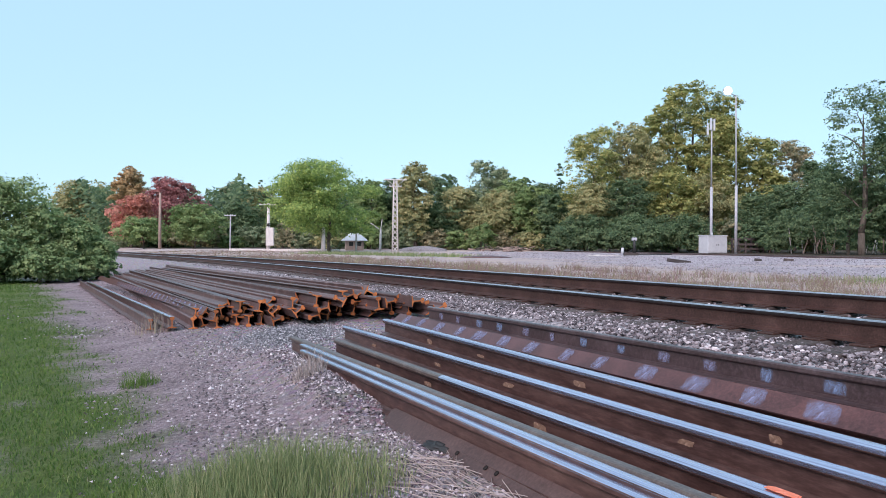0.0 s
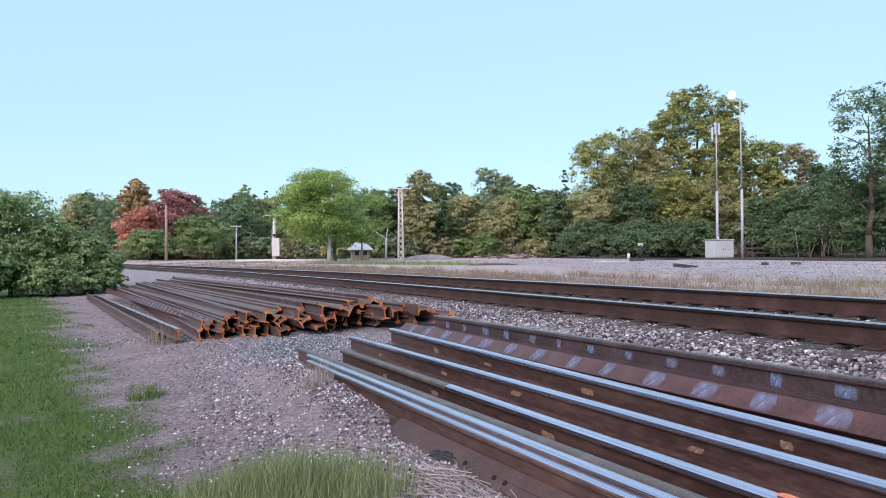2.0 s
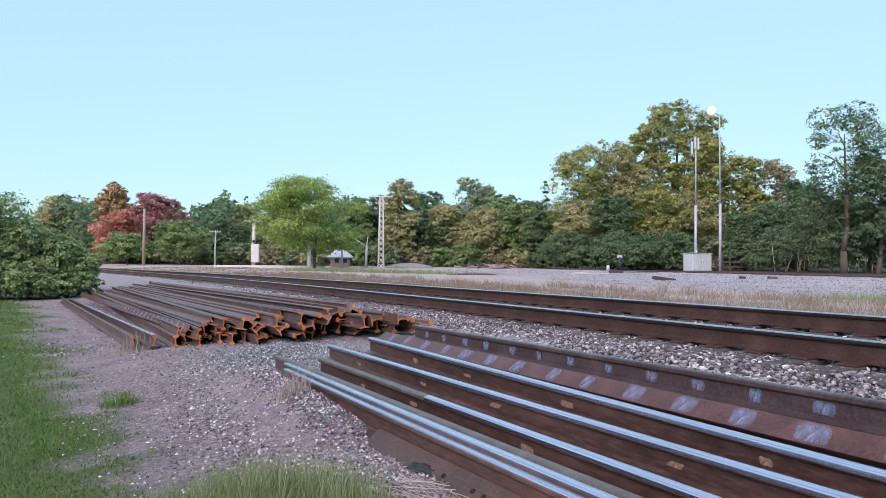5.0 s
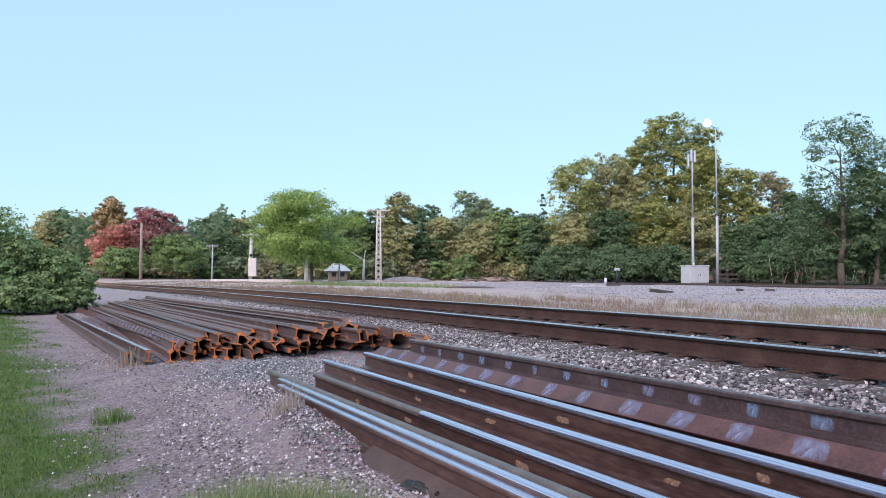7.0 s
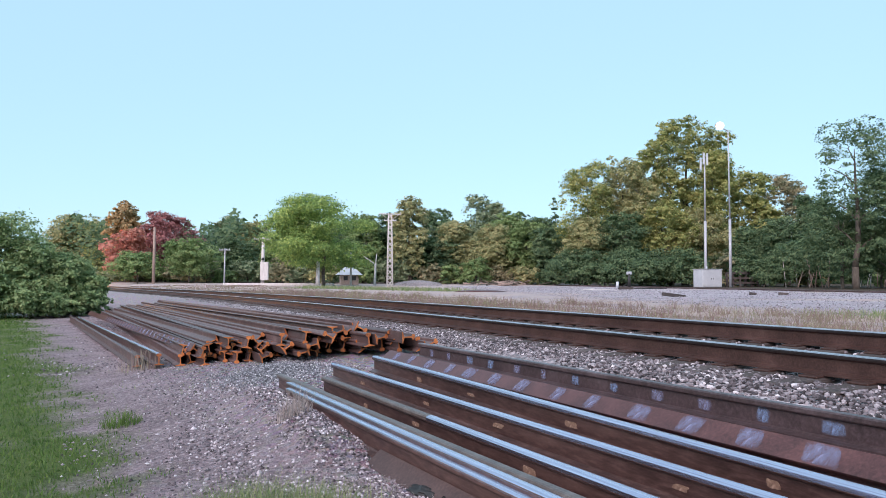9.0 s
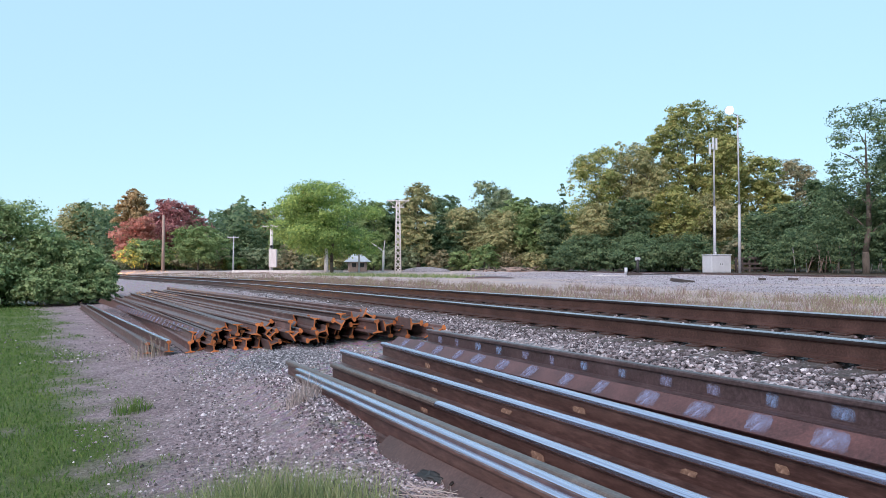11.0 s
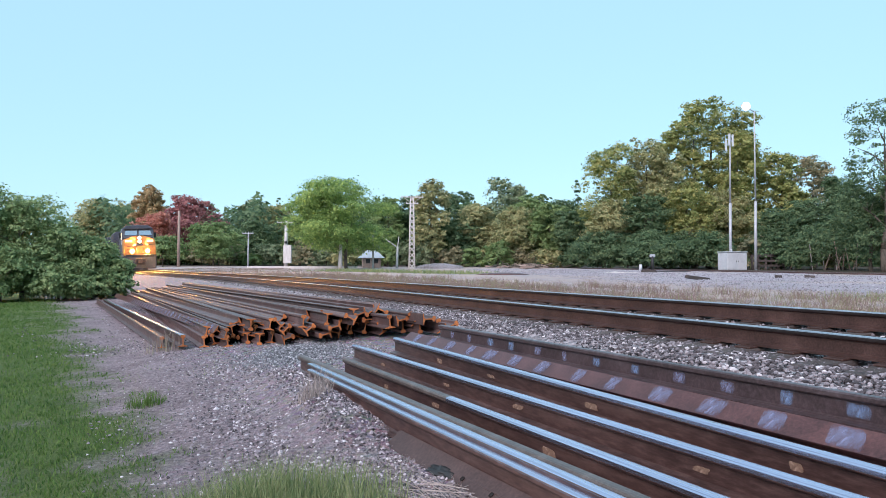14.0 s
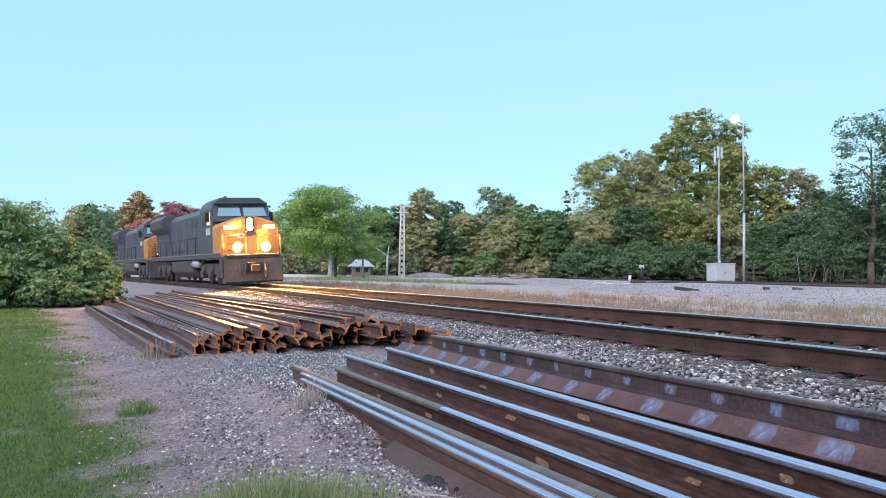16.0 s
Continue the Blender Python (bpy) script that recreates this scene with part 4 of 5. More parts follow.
# brush along the foot of the wood
rng = random.Random(8)
for k in range(34):
    u = k / 33
    x = -62 + 118 * u
    y = 118 - 24 * max(0, u - 0.55) / 0.45 + rng.uniform(-4, 4) + (30 * (1 - u) ** 2)
    if abs(offset_np(np.array([x]), np.array([y]))[0][0]) < 7:
        x += 12
    g = float(ground_z(np.array([x]), np.array([y]))[0])
    tree(x, y, g + rng.uniform(2.2, 4.8), rng.uniform(4, 7), rng.choice(("dark", "dark", "green", "olive", "maroonish") if u > 0.6 else ("green", "grey", "olive", "maroonish")), "bush", 300 + k, "low dark brush under the trees", "shrub", n=3600, base=0.0, name="shrub", group="brush at the foot of the wood")

# closed wood behind, one mass of leaves
r = np.random.RandomState(77)
n = 110000
ang = np.radians(r.uniform(-52, 46, n))
dist = r.uniform(165, 215, n)
x, y = np.sin(ang) * dist, np.cos(ang) * dist
hgt = 12.5 + 2.0 * np.sin(ang * 41) + 1.4 * np.sin(ang * 97 + 1) + 1.0 * np.sin(ang * 211)
z = 0.4 + hgt * r.uniform(0, 1, n) ** 1.1
clear = np.abs(offset_np(x, y)[0]) > 7.5
x, y, z = x[clear], y[clear], z[clear]
n = len(x)
thing("far_wood", "dark distant wood closing the view behind the tracks", "wood", kind="stuff",
      data=leaf_cloud("far_wood", np.stack([x, y, z], -1), np.tile([0, -0.4, 0.7], (n, 1)), r.uniform(0.35, 0.85, n), LEAF["dark"], 78, three=True))

# the bush by the lawn
for x, y, top, width, n, seed in ((-20.3, 31.0, 5.0, 4.8, 14000, 401), (-18.2, 31.8, 4.3, 4.4, 17000, 402), (-16.7, 32.4, 3.1, 3.6, 16000, 403), (-15.7, 32.8, 2.45, 2.9, 13000, 404), (-14.8, 32.8, 1.75, 2.1, 8000, 408),
                                  (-23.8, 30.5, 6.4, 6.0, 11000, 405), (-18.3, 30.4, 2.4, 3.4, 10000, 406), (-16.5, 31.4, 1.8, 2.8, 9000, 407), (-15.3, 32.0, 1.2, 1.9, 6000, 409)):
    tree(x, y, top, width, "bush", "bush", seed, "dense green bush at the lawn's edge", "bush", leaf=0.07, n=int(n * 1.1), base=0.0, name="bush", group="bushes beside the lawn")

# ---------------------------------------------------------------- grass
def blades(name, label, x, y, h, w, mat, seed, lean=0.35, tri=True):
    r = np.random.RandomState(seed)
    n = len(x)
    z = ground_z(x, y) - 0.01
    a, b = r.uniform(0, 6.28, n), r.uniform(0, 6.28, n)
    side = np.stack([np.cos(a), np.sin(a), np.zeros(n)], -1) * (w / 2)[:, None]
    tip = np.stack([np.cos(b) * h * lean * r.uniform(0.2, 1.4, n), np.sin(b) * h * lean * r.uniform(0.2, 1.4, n), h], -1)
    p = np.stack([x, y, z], -1)
    mid = p + tip * np.array([0.35, 0.35, 0.6])
    v = np.stack([p - side, p + side, mid + side * 0.7, p + tip, mid - side * 0.7], 1)
    f = (np.array([[0, 1, 2], [0, 2, 4], [4, 2, 3]])[None] + (np.arange(n) * 5)[:, None, None]).reshape(-1, 3)
    return thing(name, label, "grass", kind="stuff", data=np_mesh(name, v.reshape(-1, 3), f, mat))


TURF = island_mat("lawn_blades", stops((0.04, 0.088, 0.022), (0.072, 0.14, 0.032), (0.118, 0.195, 0.046), (0.22, 0.245, 0.088)), 0.7, 0.9, 0.25)
TALL = island_mat("tall_grass_blades", stops((0.07, 0.115, 0.045), (0.15, 0.21, 0.085), (0.27, 0.31, 0.145), (0.48, 0.43, 0.27)), 0.7, 3.0, 0.25)
STRAW = island_mat("dry_straw", stops((0.16, 0.11, 0.105), (0.27, 0.205, 0.185), (0.34, 0.3, 0.235), (0.24, 0.27, 0.13)), 0.8, 0.3, 0.2)
BLEACHED = island_mat("bleached_straw", stops((0.2, 0.16, 0.15), (0.31, 0.26, 0.24), (0.42, 0.36, 0.33), (0.58, 0.52, 0.48)), 0.8, 2.0, 0.1)
CLUMP = island_mat("clump_weeds", stops((0.13, 0.08, 0.08), (0.25, 0.16, 0.152), (0.25, 0.22, 0.145), (0.29, 0.33, 0.125)), 0.8, 0.25, 0.2)
WEED = island_mat("brown_olive_weeds", stops((0.13, 0.085, 0.082), (0.22, 0.15, 0.14), (0.27, 0.22, 0.155), (0.26, 0.3, 0.12)), 0.8, 0.35, 0.2)
r = np.random.RandomState(31)
n = 125000
s = 3.0 + 34 * r.uniform(0, 1, n) ** 1.6
d = r.uniform(0, 1, n) * -(1.5 + s * 0.45) + 1.3
x, y = d * ACROSS.x + s * ALONG.x, d * ACROSS.y + s * ALONG.y
o, ss = offset_np(x, y)
keep = r.uniform(0, 1, n) < lawn_mask(o, ss, x, y) * np.clip(0.75 + 0.5 * wave(x, y, 1.1), 0.2, 1)
x, y, ss = x[keep], y[keep], ss[keep]
blades("lawn", "short mown green grass with ragged edge", x, y, r.uniform(0.018, 0.05, len(x)) * (1 + ss * 0.012), 0.0042 + 0.0011 * ss, TURF, 32, 0.6)


def tuft(cx, cy, rx, ry, n, h0, h1, mat, seed, name, label, w=0.006, lean=0.3):
    r = np.random.RandomState(seed)
    a, q = r.uniform(0, 6.28, n), r.uniform(0, 1, n) ** 0.62 * r.uniform(0.85, 1.2, n)
    return blades(name, label, cx + rx * q * np.cos(a), cy + ry * q * np.sin(a), r.uniform(h0, h1, n) * (1.1 - 0.5 * q), np.full(n, w), mat, seed + 1, lean)


tuft(-0.95, 4.25, 0.7, 0.55, 4600, 0.08, 0.4, TALL, 41, "tall_grass", "tall pale green grass growing through gravel", 0.0045, 0.4)
tuft(-1.6, 4.4, 0.5, 0.35, 900, 0.06, 0.14, TURF, 43, "grass_clump", "short green grass clump on dirt", 0.006, 0.5)
tuft(-1.2, 6.9, 0.15, 0.13, 190, 0.14, 0.32, BLEACHED, 45, "dry_tuft", "dry straw-coloured tuft beside the rails", 0.005, 0.55)
tuft(-3.2, 8.1, 0.2, 0.16, 260, 0.08, 0.22, TURF, 47, "weed_clump", "small green weed on the bare dirt", 0.007, 0.45)
tuft(-4.75, 12.6, 0.35, 0.2, 120, 0.2, 0.55, STRAW, 49, "dry_tuft", "dry stalks in front of the scrap rails", 0.006, 0.25)
# dead straw lying flat beside the front rails
n = 2400
d, q = 1.95 - np.abs(r.normal(0, 0.42, n)), r.uniform(2.2, 5.0, n)
blades("dead_straw", "bleached dead straw lying beside the rails", d * ACROSS.x + q * ALONG.x, d * ACROSS.y + q * ALONG.y, r.uniform(0.015, 0.05, n), np.full(n, 0.0045), BLEACHED, 55, 5.0)
n = 260
d, q = 1.9 - np.abs(r.normal(0, 0.27, n)), r.uniform(2.0, 4.3, n)
x, y = d * ACROSS.x + q * ALONG.x, d * ACROSS.y + q * ALONG.y
z = ground_z(x, y) + r.uniform(0.005, 0.05, n)
turn, reach = np.arctan2(ALONG.y, ALONG.x) + r.normal(0, 0.55, n), r.uniform(0.12, 0.5, n)
step = np.stack([np.cos(turn) * reach, np.sin(turn) * reach, r.normal(0, 0.02, n)], -1)
wide = np.stack([-np.sin(turn), np.cos(turn), np.zeros(n)], -1) * 0.0014
p = np.stack([x, y, z], -1)
tri = np.stack([p - step / 2 - wide, p - step / 2 + wide, p - step / 2 + np.array([0, 0, 0.004]), p + step / 2 - wide, p + step / 2 + wide, p + step / 2 + np.array([0, 0, 0.004])], 1).reshape(-1, 3)
cells = (np.array([[0, 1, 4, 3], [1, 2, 5, 4], [2, 0, 3, 5]])[None] + (np.arange(n) * 6)[:, None, None]).reshape(-1, 4)
thing("straw_stalks", "long bleached dead stalks strewn along the front rails", "straw", kind="stuff", data=np_mesh("straw_stalks", tri, cells, BLEACHED))
n = 2600
d, q = r.uniform(-0.3, 2.0, n), 3.2 + 12 * r.uniform(0, 1, n) ** 1.3
blades("ground_litter", "short dry grass bits trodden into the dirt", d * ACROSS.x + q * ALONG.x, d * ACROSS.y + q * ALONG.y, r.uniform(0.006, 0.02, n), 0.003 + 0.0004 * q, STRAW, 59, 5.0)
n = 1500
d, q = r.uniform(-0.4, 1.6, n), 4 + 12 * r.uniform(0, 1, n)
keep = wave(d * 3, q, 1.9) > 0.35
blades("sparse_grass", "sparse green grass sprouting in the dirt", (d * ACROSS.x + q * ALONG.x)[keep], (d * ACROSS.y + q * ALONG.y)[keep], r.uniform(0.02, 0.08, n)[keep], np.full(keep.sum(), 0.006), TALL, 61, 0.5)
# weeds beyond the main track
n = 40000
s = r.uniform(-4, 110, n)
o = 2.7 + 6.5 * r.uniform(0, 1, n) ** 1.1 * np.clip(0.6 + s / 45, 0.6, 2.6)
xy = np.array([on_line(b, a)[:2] for a, b in zip(o, s)])
x, y = xy[:, 0], xy[:, 1]
keep = r.uniform(0, 1, n) < np.clip(0.5 + 0.6 * wave(x, y, 0.45), 0.06, 1)
x, y, s2 = x[keep], y[keep], s[keep]
xx, yy, q2 = x, y, s2
blades("track_weeds", "dry brown and green weeds between the tracks", x, y, r.uniform(0.03, 0.17, len(x)) * np.clip(0.8 + 0.6 * wave(x, y, 0.7), 0.3, 1.4), 0.005 + 0.0005 * np.abs(s2), CLUMP, 52, 0.7)
n = 36000
q = r.uniform(-3, 40, n)
o = 2.4 + 7.0 * r.uniform(0, 1, n) ** 1.4
xy = np.array([on_line(b, a)[:2] for a, b in zip(o, q)])
x, y = xy[:, 0], xy[:, 1]
keep = r.uniform(0, 1, n) < np.clip(0.55 + 0.7 * wave(x, y, 0.9), 0.08, 1)
x, y, q = x[keep], y[keep], q[keep]
blades("verge_weeds", "tangled brown and olive weeds beside the ballast", x, y, r.uniform(0.04, 0.24, len(x)) * np.clip(0.8 + 0.7 * wave(x, y, 0.6), 0.25, 1.5), 0.004 + 0.0004 * np.abs(q), WEED, 57, 0.7)
# weeds in clumps over the waste ground
n, each = 640, 46
q, o = np.repeat(-2 + 62 * r.uniform(0, 1, n) ** 1.2, each), np.repeat(3.2 + 10 * r.uniform(0, 1, n) ** 1.5, each)
tall, wide = np.repeat(r.uniform(0.12, 0.5, n), each), np.repeat(r.uniform(0.1, 0.5, n), each)
xy = np.array([on_line(b, a)[:2] for a, b in zip(o + wide * r.normal(0, 1, n * each), q + 1.5 * wide * r.normal(0, 1, n * each))])
blades("weed_clumps", "ragged clumps of olive and rusty brown weeds", xy[:, 0], xy[:, 1], tall * r.uniform(0.3, 1.0, n * each), 0.005 + 0.0004 * np.abs(q), CLUMP, 58, 0.75)
n = 5000
u = r.uniform(0, 1, n)
x, y = np.where(u < 0.6, -14 + 26 * u, 9 + 6 * u) + r.normal(0, 1.2, n), np.where(u < 0.6, 82 - 26 * u, 24 - 3 * u) + r.normal(0, 1.6, n)
blades("green_weeds", "yellow-green weeds on the strip between the tracks", x, y, r.uniform(0.08, 0.42, n) * np.where(u < 0.6, 1, 0.6), np.where(u < 0.6, 0.05, 0.016), TALL, 53, 0.3)

# ---------------------------------------------------------------- poles, cabinet and other lineside things
WHITE_WOOD = worn("weathered_pale_wood", (0.4, 0.36, 0.34), (0.6, 0.56, 0.54), (0.74, 0.71, 0.69), 0.8, 0, 25, 3, 0.4, 0.006, (1, 1, 0.2))
BROWN_WOOD = worn("brown_pole_wood", (0.18, 0.125, 0.1), (0.32, 0.235, 0.195), (0.44, 0.34, 0.29), 0.85, 0, 25, 3, 0.4, 0.006, (1, 1, 0.2))
CABINET = worn("pale_grey_paint", (0.42, 0.44, 0.47), (0.54, 0.56, 0.59), (0.62, 0.64, 0.66), 0.5, 0.1, 20, 1.5, 0.1, 0.001)
BLACK = worn("black_iron", (0.015, 0.015, 0.016), (0.03, 0.03, 0.03), (0.06, 0.058, 0.055), 0.6, 0.3, 40, 4, 0.2, 0.002)
LAMP_GLOW = glow("sodium_lamp", (1.0, 0.66, 0.32), 2.2)


def ground_at(x, y):
    return float(ground_z(np.array([x]), np.array([y]))[0])


def utility_pole(x, y, top, r0, mat, label, arms=((0.0, 2.4),), name="utility_pole", guard=False):
    g = ground_at(x, y)
    t = thing(name, label, "pole", m=Matrix.Translation((x, y, g)))
    h = top - g
    part("post", rod_mesh("post", (0, 0, -0.3), (0.04, 0, h), r0, r0 * 0.68, mat, 12), t)
    for drop, length in arms:
        arm = part("crossarm", from_bm("crossarm", add_box(bmesh.new(), (length, 0.1, 0.12), (0, -r0, h - 0.25 - drop), 0.01), mat), t)
        for k in (-0.45, -0.2, 0.2, 0.45):
            bm = rod(bmesh.new(), (length * k, -r0, h - 0.2 - drop), (length * k, -r0, h - 0.02 - drop), 0.045, 0.03, 8)
            part("insulator", from_bm("insulator", bm, CABINET, True), arm, "small glass insulator")
        part("brace", from_bm("brace", rod(rod(bmesh.new(), (0, -r0, h - 0.95 - drop), (length * 0.3, -r0, h - 0.3 - drop), 0.02, 0.02, 6), (0, -r0, h - 0.95 - drop), (-length * 0.3, -r0, h - 0.3 - drop), 0.02, 0.02, 6), BROWN_WOOD), t)
    return t


def lattice_pole(x, y, top, w0, w1, mat, label):
    """A narrow tapered lattice of four angle legs with crossed lacing, and two crossarms."""
    g = ground_at(x, y)
    h = top - g
    t = thing("lattice_pole", label, "pole", m=pose(x, y, g, 0, 0, 9))
    half = lambda z: (w0 + (w1 - w0) * z / h) / 2
    for sx in (-1, 1):
        for sy in (-1, 1):
            part("leg", rod_mesh("leg", (sx * half(0), sy * half(0), -0.2), (sx * half(h), sy * half(h), h), 0.075, 0.06, mat, 6), t)
    n = 13
    for k in range(n):
        z0, z1 = h * k / n, h * (k + 1) / n
        a, b = half(z0), half(z1)
        for sy in (-1, 1):
            part("lacing", from_bm("lacing", rod(rod(bmesh.new(), (-a, sy * a, z0), (b, sy * b, z1), 0.04, 0.04, 5), (a, sy * a, z0), (-b, sy * b, z1), 0.04, 0.04, 5), mat), t)
            part("lacing", from_bm("lacing", rod(bmesh.new(), (sy * a, -a, z0), (sy * b, b, z1), 0.04, 0.04, 5), mat), t)
    for drop, length in ((0.1, 2.9), (0.95, 1.6)):
        arm = part("crossarm", box_mesh("crossarm", (length, 0.12, 0.12), mat, 0.01, (0, -w1 / 2 - 0.06, h - drop)), t)
        for q in (-0.46, -0.25, 0.25, 0.46):
            part("insulator", rod_mesh("insulator", (length * q, -w1 / 2 - 0.06, h - drop + 0.05), (length * q, -w1 / 2 - 0.06, h - drop + 0.24), 0.05, 0.03, CABINET, 8), arm, "small glass insulator")
    for q in (-1, 1):
        part("brace", rod_mesh("brace", (0, -w1 / 2 - 0.06, h - 1.0), (q * 1.1, -w1 / 2 - 0.06, h - 0.16), 0.03, 0.03, mat, 6), t)
    return t


lattice_pole(-6.25, 100, 10.3, 0.72, 0.4, WHITE_WOOD, "tall pale lattice pole with two crossarms")
signal = utility_pole(-26.2, 115, 7.95, 0.3, WHITE_WOOD, "pale pole with a signal cabinet and crossarm", ((0.0, 2.6),), "signal_post")
part("relay_box", box_mesh("relay_box", (1.15, 0.6, 2.7), WHITE_WOOD, 0.03, (0.35, -0.35, 2.0)), signal, "pale box fixed to the pole")
part("bell", rod_mesh("bell", (0.1, -0.4, 3.6), (0.1, -0.4, 4.0), 0.22, 0.16, BLACK), signal, "dark round bell")
utility_pole(-44.3, 120, 9.8, 0.26, BROWN_WOOD, "bare brown wooden pole before a red tree", ())
utility_pole(-31.9, 115, 6.3, 0.13, GALV, "thin grey pole with a short crossarm", ((0.0, 1.7),))
utility_pole(-11.9, 105, 5.4, 0.15, WHITE_WOOD, "short wooden post beside a small white shed", (), "wooden_post")
utility_pole(-15.3, 98, 4.0, 0.3, WHITE_WOOD, "pale broken-off wooden post by the tree", (), "wooden_post")

# shed with a pitched roof
g = ground_at(-13.3, 115)
shed = thing("shed", "small white shed with a pale pitched roof", "shed", m=pose(-13.3, 115, g, 0, 0, 12))
part("wall", box_mesh("wall", (2.6, 2.6, 1.5), BROWN_WOOD, 0.02, (0, 0, 0.75)), shed)
bm = bmesh.new()
vs = [bm.verts.new(v) for v in ((-1.9, -1.7, 1.45), (1.9, -1.7, 1.45), (1.9, 1.7, 1.45), (-1.9, 1.7, 1.45), (-0.7, 0, 2.6), (0.7, 0, 2.6))]
for f in ((0, 1, 5, 4), (1, 2, 5), (2, 3, 4, 5), (3, 0, 4), (3, 2, 1, 0)):
    bm.faces.new([vs[i] for i in f])
part("roof", from_bm("roof", bm, CABINET), shed, "pale sheet roof")
for k in (-0.6, 0.6):
    part("window", box_mesh("window", (0.6, 0.05, 0.6), BLACK, 0.01, (k, -1.31, 0.95)), shed, "dark window opening")

# equipment cabinet, aerial mast and lamp mast
g = ground_at(33.3, 95)
cab = thing("equipment_cabinet", "pale grey steel equipment cabinet beside the far track", "cabinet", m=pose(33.4, 95, 0.8, 0, 0, 14))
part("body", box_mesh("body", (2.7, 2.0, 2.1), CABINET, 0.03, (0, 0, 1.12)), cab)
part("roof", box_mesh("roof", (2.85, 2.15, 0.1), CABINET, 0.03, (0, 0, 2.25)), cab)
part("plinth", box_mesh("plinth", (2.6, 1.9, 0.4), BED, 0.02, (0, 0, -0.1)), cab, "concrete plinth")
for k in (-0.66, 0.66):
    dr = part("door", box_mesh("door", (1.2, 0.03, 1.9), CABINET, 0.01, (k, -1.015, 1.12)), cab)
    part("handle", box_mesh("handle", (0.05, 0.05, 0.2), BLACK, 0.01, (k * 0.2, -1.05, 1.1)), dr, "dark handle")
part("vent", rod_mesh("vent", (-0.5, -0.6, 2.28), (-0.5, -0.6, 2.6), 0.09, 0.12, CABINET), cab, "small roof vent")
mast = thing("aerial_mast", "slender galvanised mast with panel aerials", "mast", m=Matrix.Translation((33.75, 96.6, 0.8)))
part("lower_tube", rod_mesh("lower_tube", (0, 0, -0.3), (0, 0, 8.4), 0.19, 0.17, GALV, 12), mast)
part("upper_tube", rod_mesh("upper_tube", (0, 0, 8.35), (0, 0, 17.0), 0.11, 0.08, GALV, 12), mast)
for dx, dz in ((-0.55, 15.6), (-0.15, 16.3), (0.28, 16.2)):
    part("aerial", box_mesh("aerial", (0.22, 0.16, 1.5), CABINET, 0.03, (dx, -0.15, dz)), mast, "white panel aerial")
    part("bracket", rod_mesh("bracket", (0, 0, dz), (dx, -0.15, dz), 0.04, 0.04, GALV, 6), mast)
lampm = thing("street_lamp", "tall galvanised lamp mast with a lit sodium lamp", "street lamp", m=Matrix.Translation((35.5, 93, 0.8)))
part("lower_tube", rod_mesh("lower_tube", (0, 0, -0.3), (0, 0, 8.3), 0.18, 0.16, GALV, 12), lampm)
part("upper_tube", rod_mesh("upper_tube", (0, 0, 8.25), (-0.1, 0, 19.2), 0.1, 0.07, GALV, 12), lampm)
part("arm", rod_mesh("arm", (-0.1, 0, 19.1), (-1.2, -0.2, 19.65), 0.06, 0.05, GALV, 8), lampm)
part("head", box_mesh("head", (0.9, 0.45, 0.22), GALV, 0.06, (-1.25, -0.2, 19.85)), lampm)
# globe made far larger than a bulb so its shape takes in the glare
bm = bmesh.new()
bmesh.ops.create_uvsphere(bm, u_segments=16, v_segments=10, radius=0.48, matrix=Matrix.Translation((-1.2, -0.35, 19.7)))
part("bulb", from_bm("bulb", bm, LAMP_GLOW, True), lampm, "glowing warm lamp globe, oversized to include its glare")

# timber crib beside the cabinet
crib = thing("timber_crib", "stacked old timbers beside the grey cabinet", "timber stack", m=pose(39.2, 97.5, ground_at(39.2, 97.5), 0, 0, 8))
rng = random.Random(4)
for k in range(7):
    part("post", box_mesh("post", (0.22, 0.22, 2.1), TIE, 0.02, (-2.6 + k * 0.85, 0, 0.95)), crib, "", pose(0, rng.uniform(-0.2, 0.2), 0, 0, rng.uniform(-6, 6), 0))
for z in (0.5, 1.1, 1.75):
    part("rail_board", box_mesh("rail_board", (5.6, 0.12, 0.26), TIE, 0.01, (0, -0.18, z)), crib)
part("brace", from_bm("brace", rod(bmesh.new(), (2.2, -0.3, 0), (3.4, -0.3, 1.9), 0.09, 0.07, 8), BROWN_WOOD), crib)

# switch stand
sw = thing("switch_stand", "black switch stand with a white target by the far track", "switch stand", m=Matrix.Translation((17.6, 72.0, ground_at(17.6, 72))))
part("base", box_mesh("base", (1.3, 0.5, 0.25), TIE, 0.02, (0, 0, 0.15)), sw)
part("stand", rod_mesh("stand", (0.35, 0, 0.2), (0.35, 0, 1.5), 0.16, 0.11, BLACK), sw)
part("target", box_mesh("target", (0.5, 0.16, 0.3), GALV, 0.05, (0.35, 0, 1.55)), sw)
part("lever", rod_mesh("lever", (0.2, -0.1, 0.6), (-0.4, -0.1, 0.25), 0.05, 0.04, BLACK), sw)
part("lamp", rod_mesh("lamp", (-0.75, 0, 0.2), (-0.75, 0, 0.75), 0.16, 0.13, CABINET), sw, "white lamp housing")
part("rod", rod_mesh("rod", (0.6, 0, 0.12), (4.0, 0.4, 0.12), 0.04, 0.04, BLACK), sw)

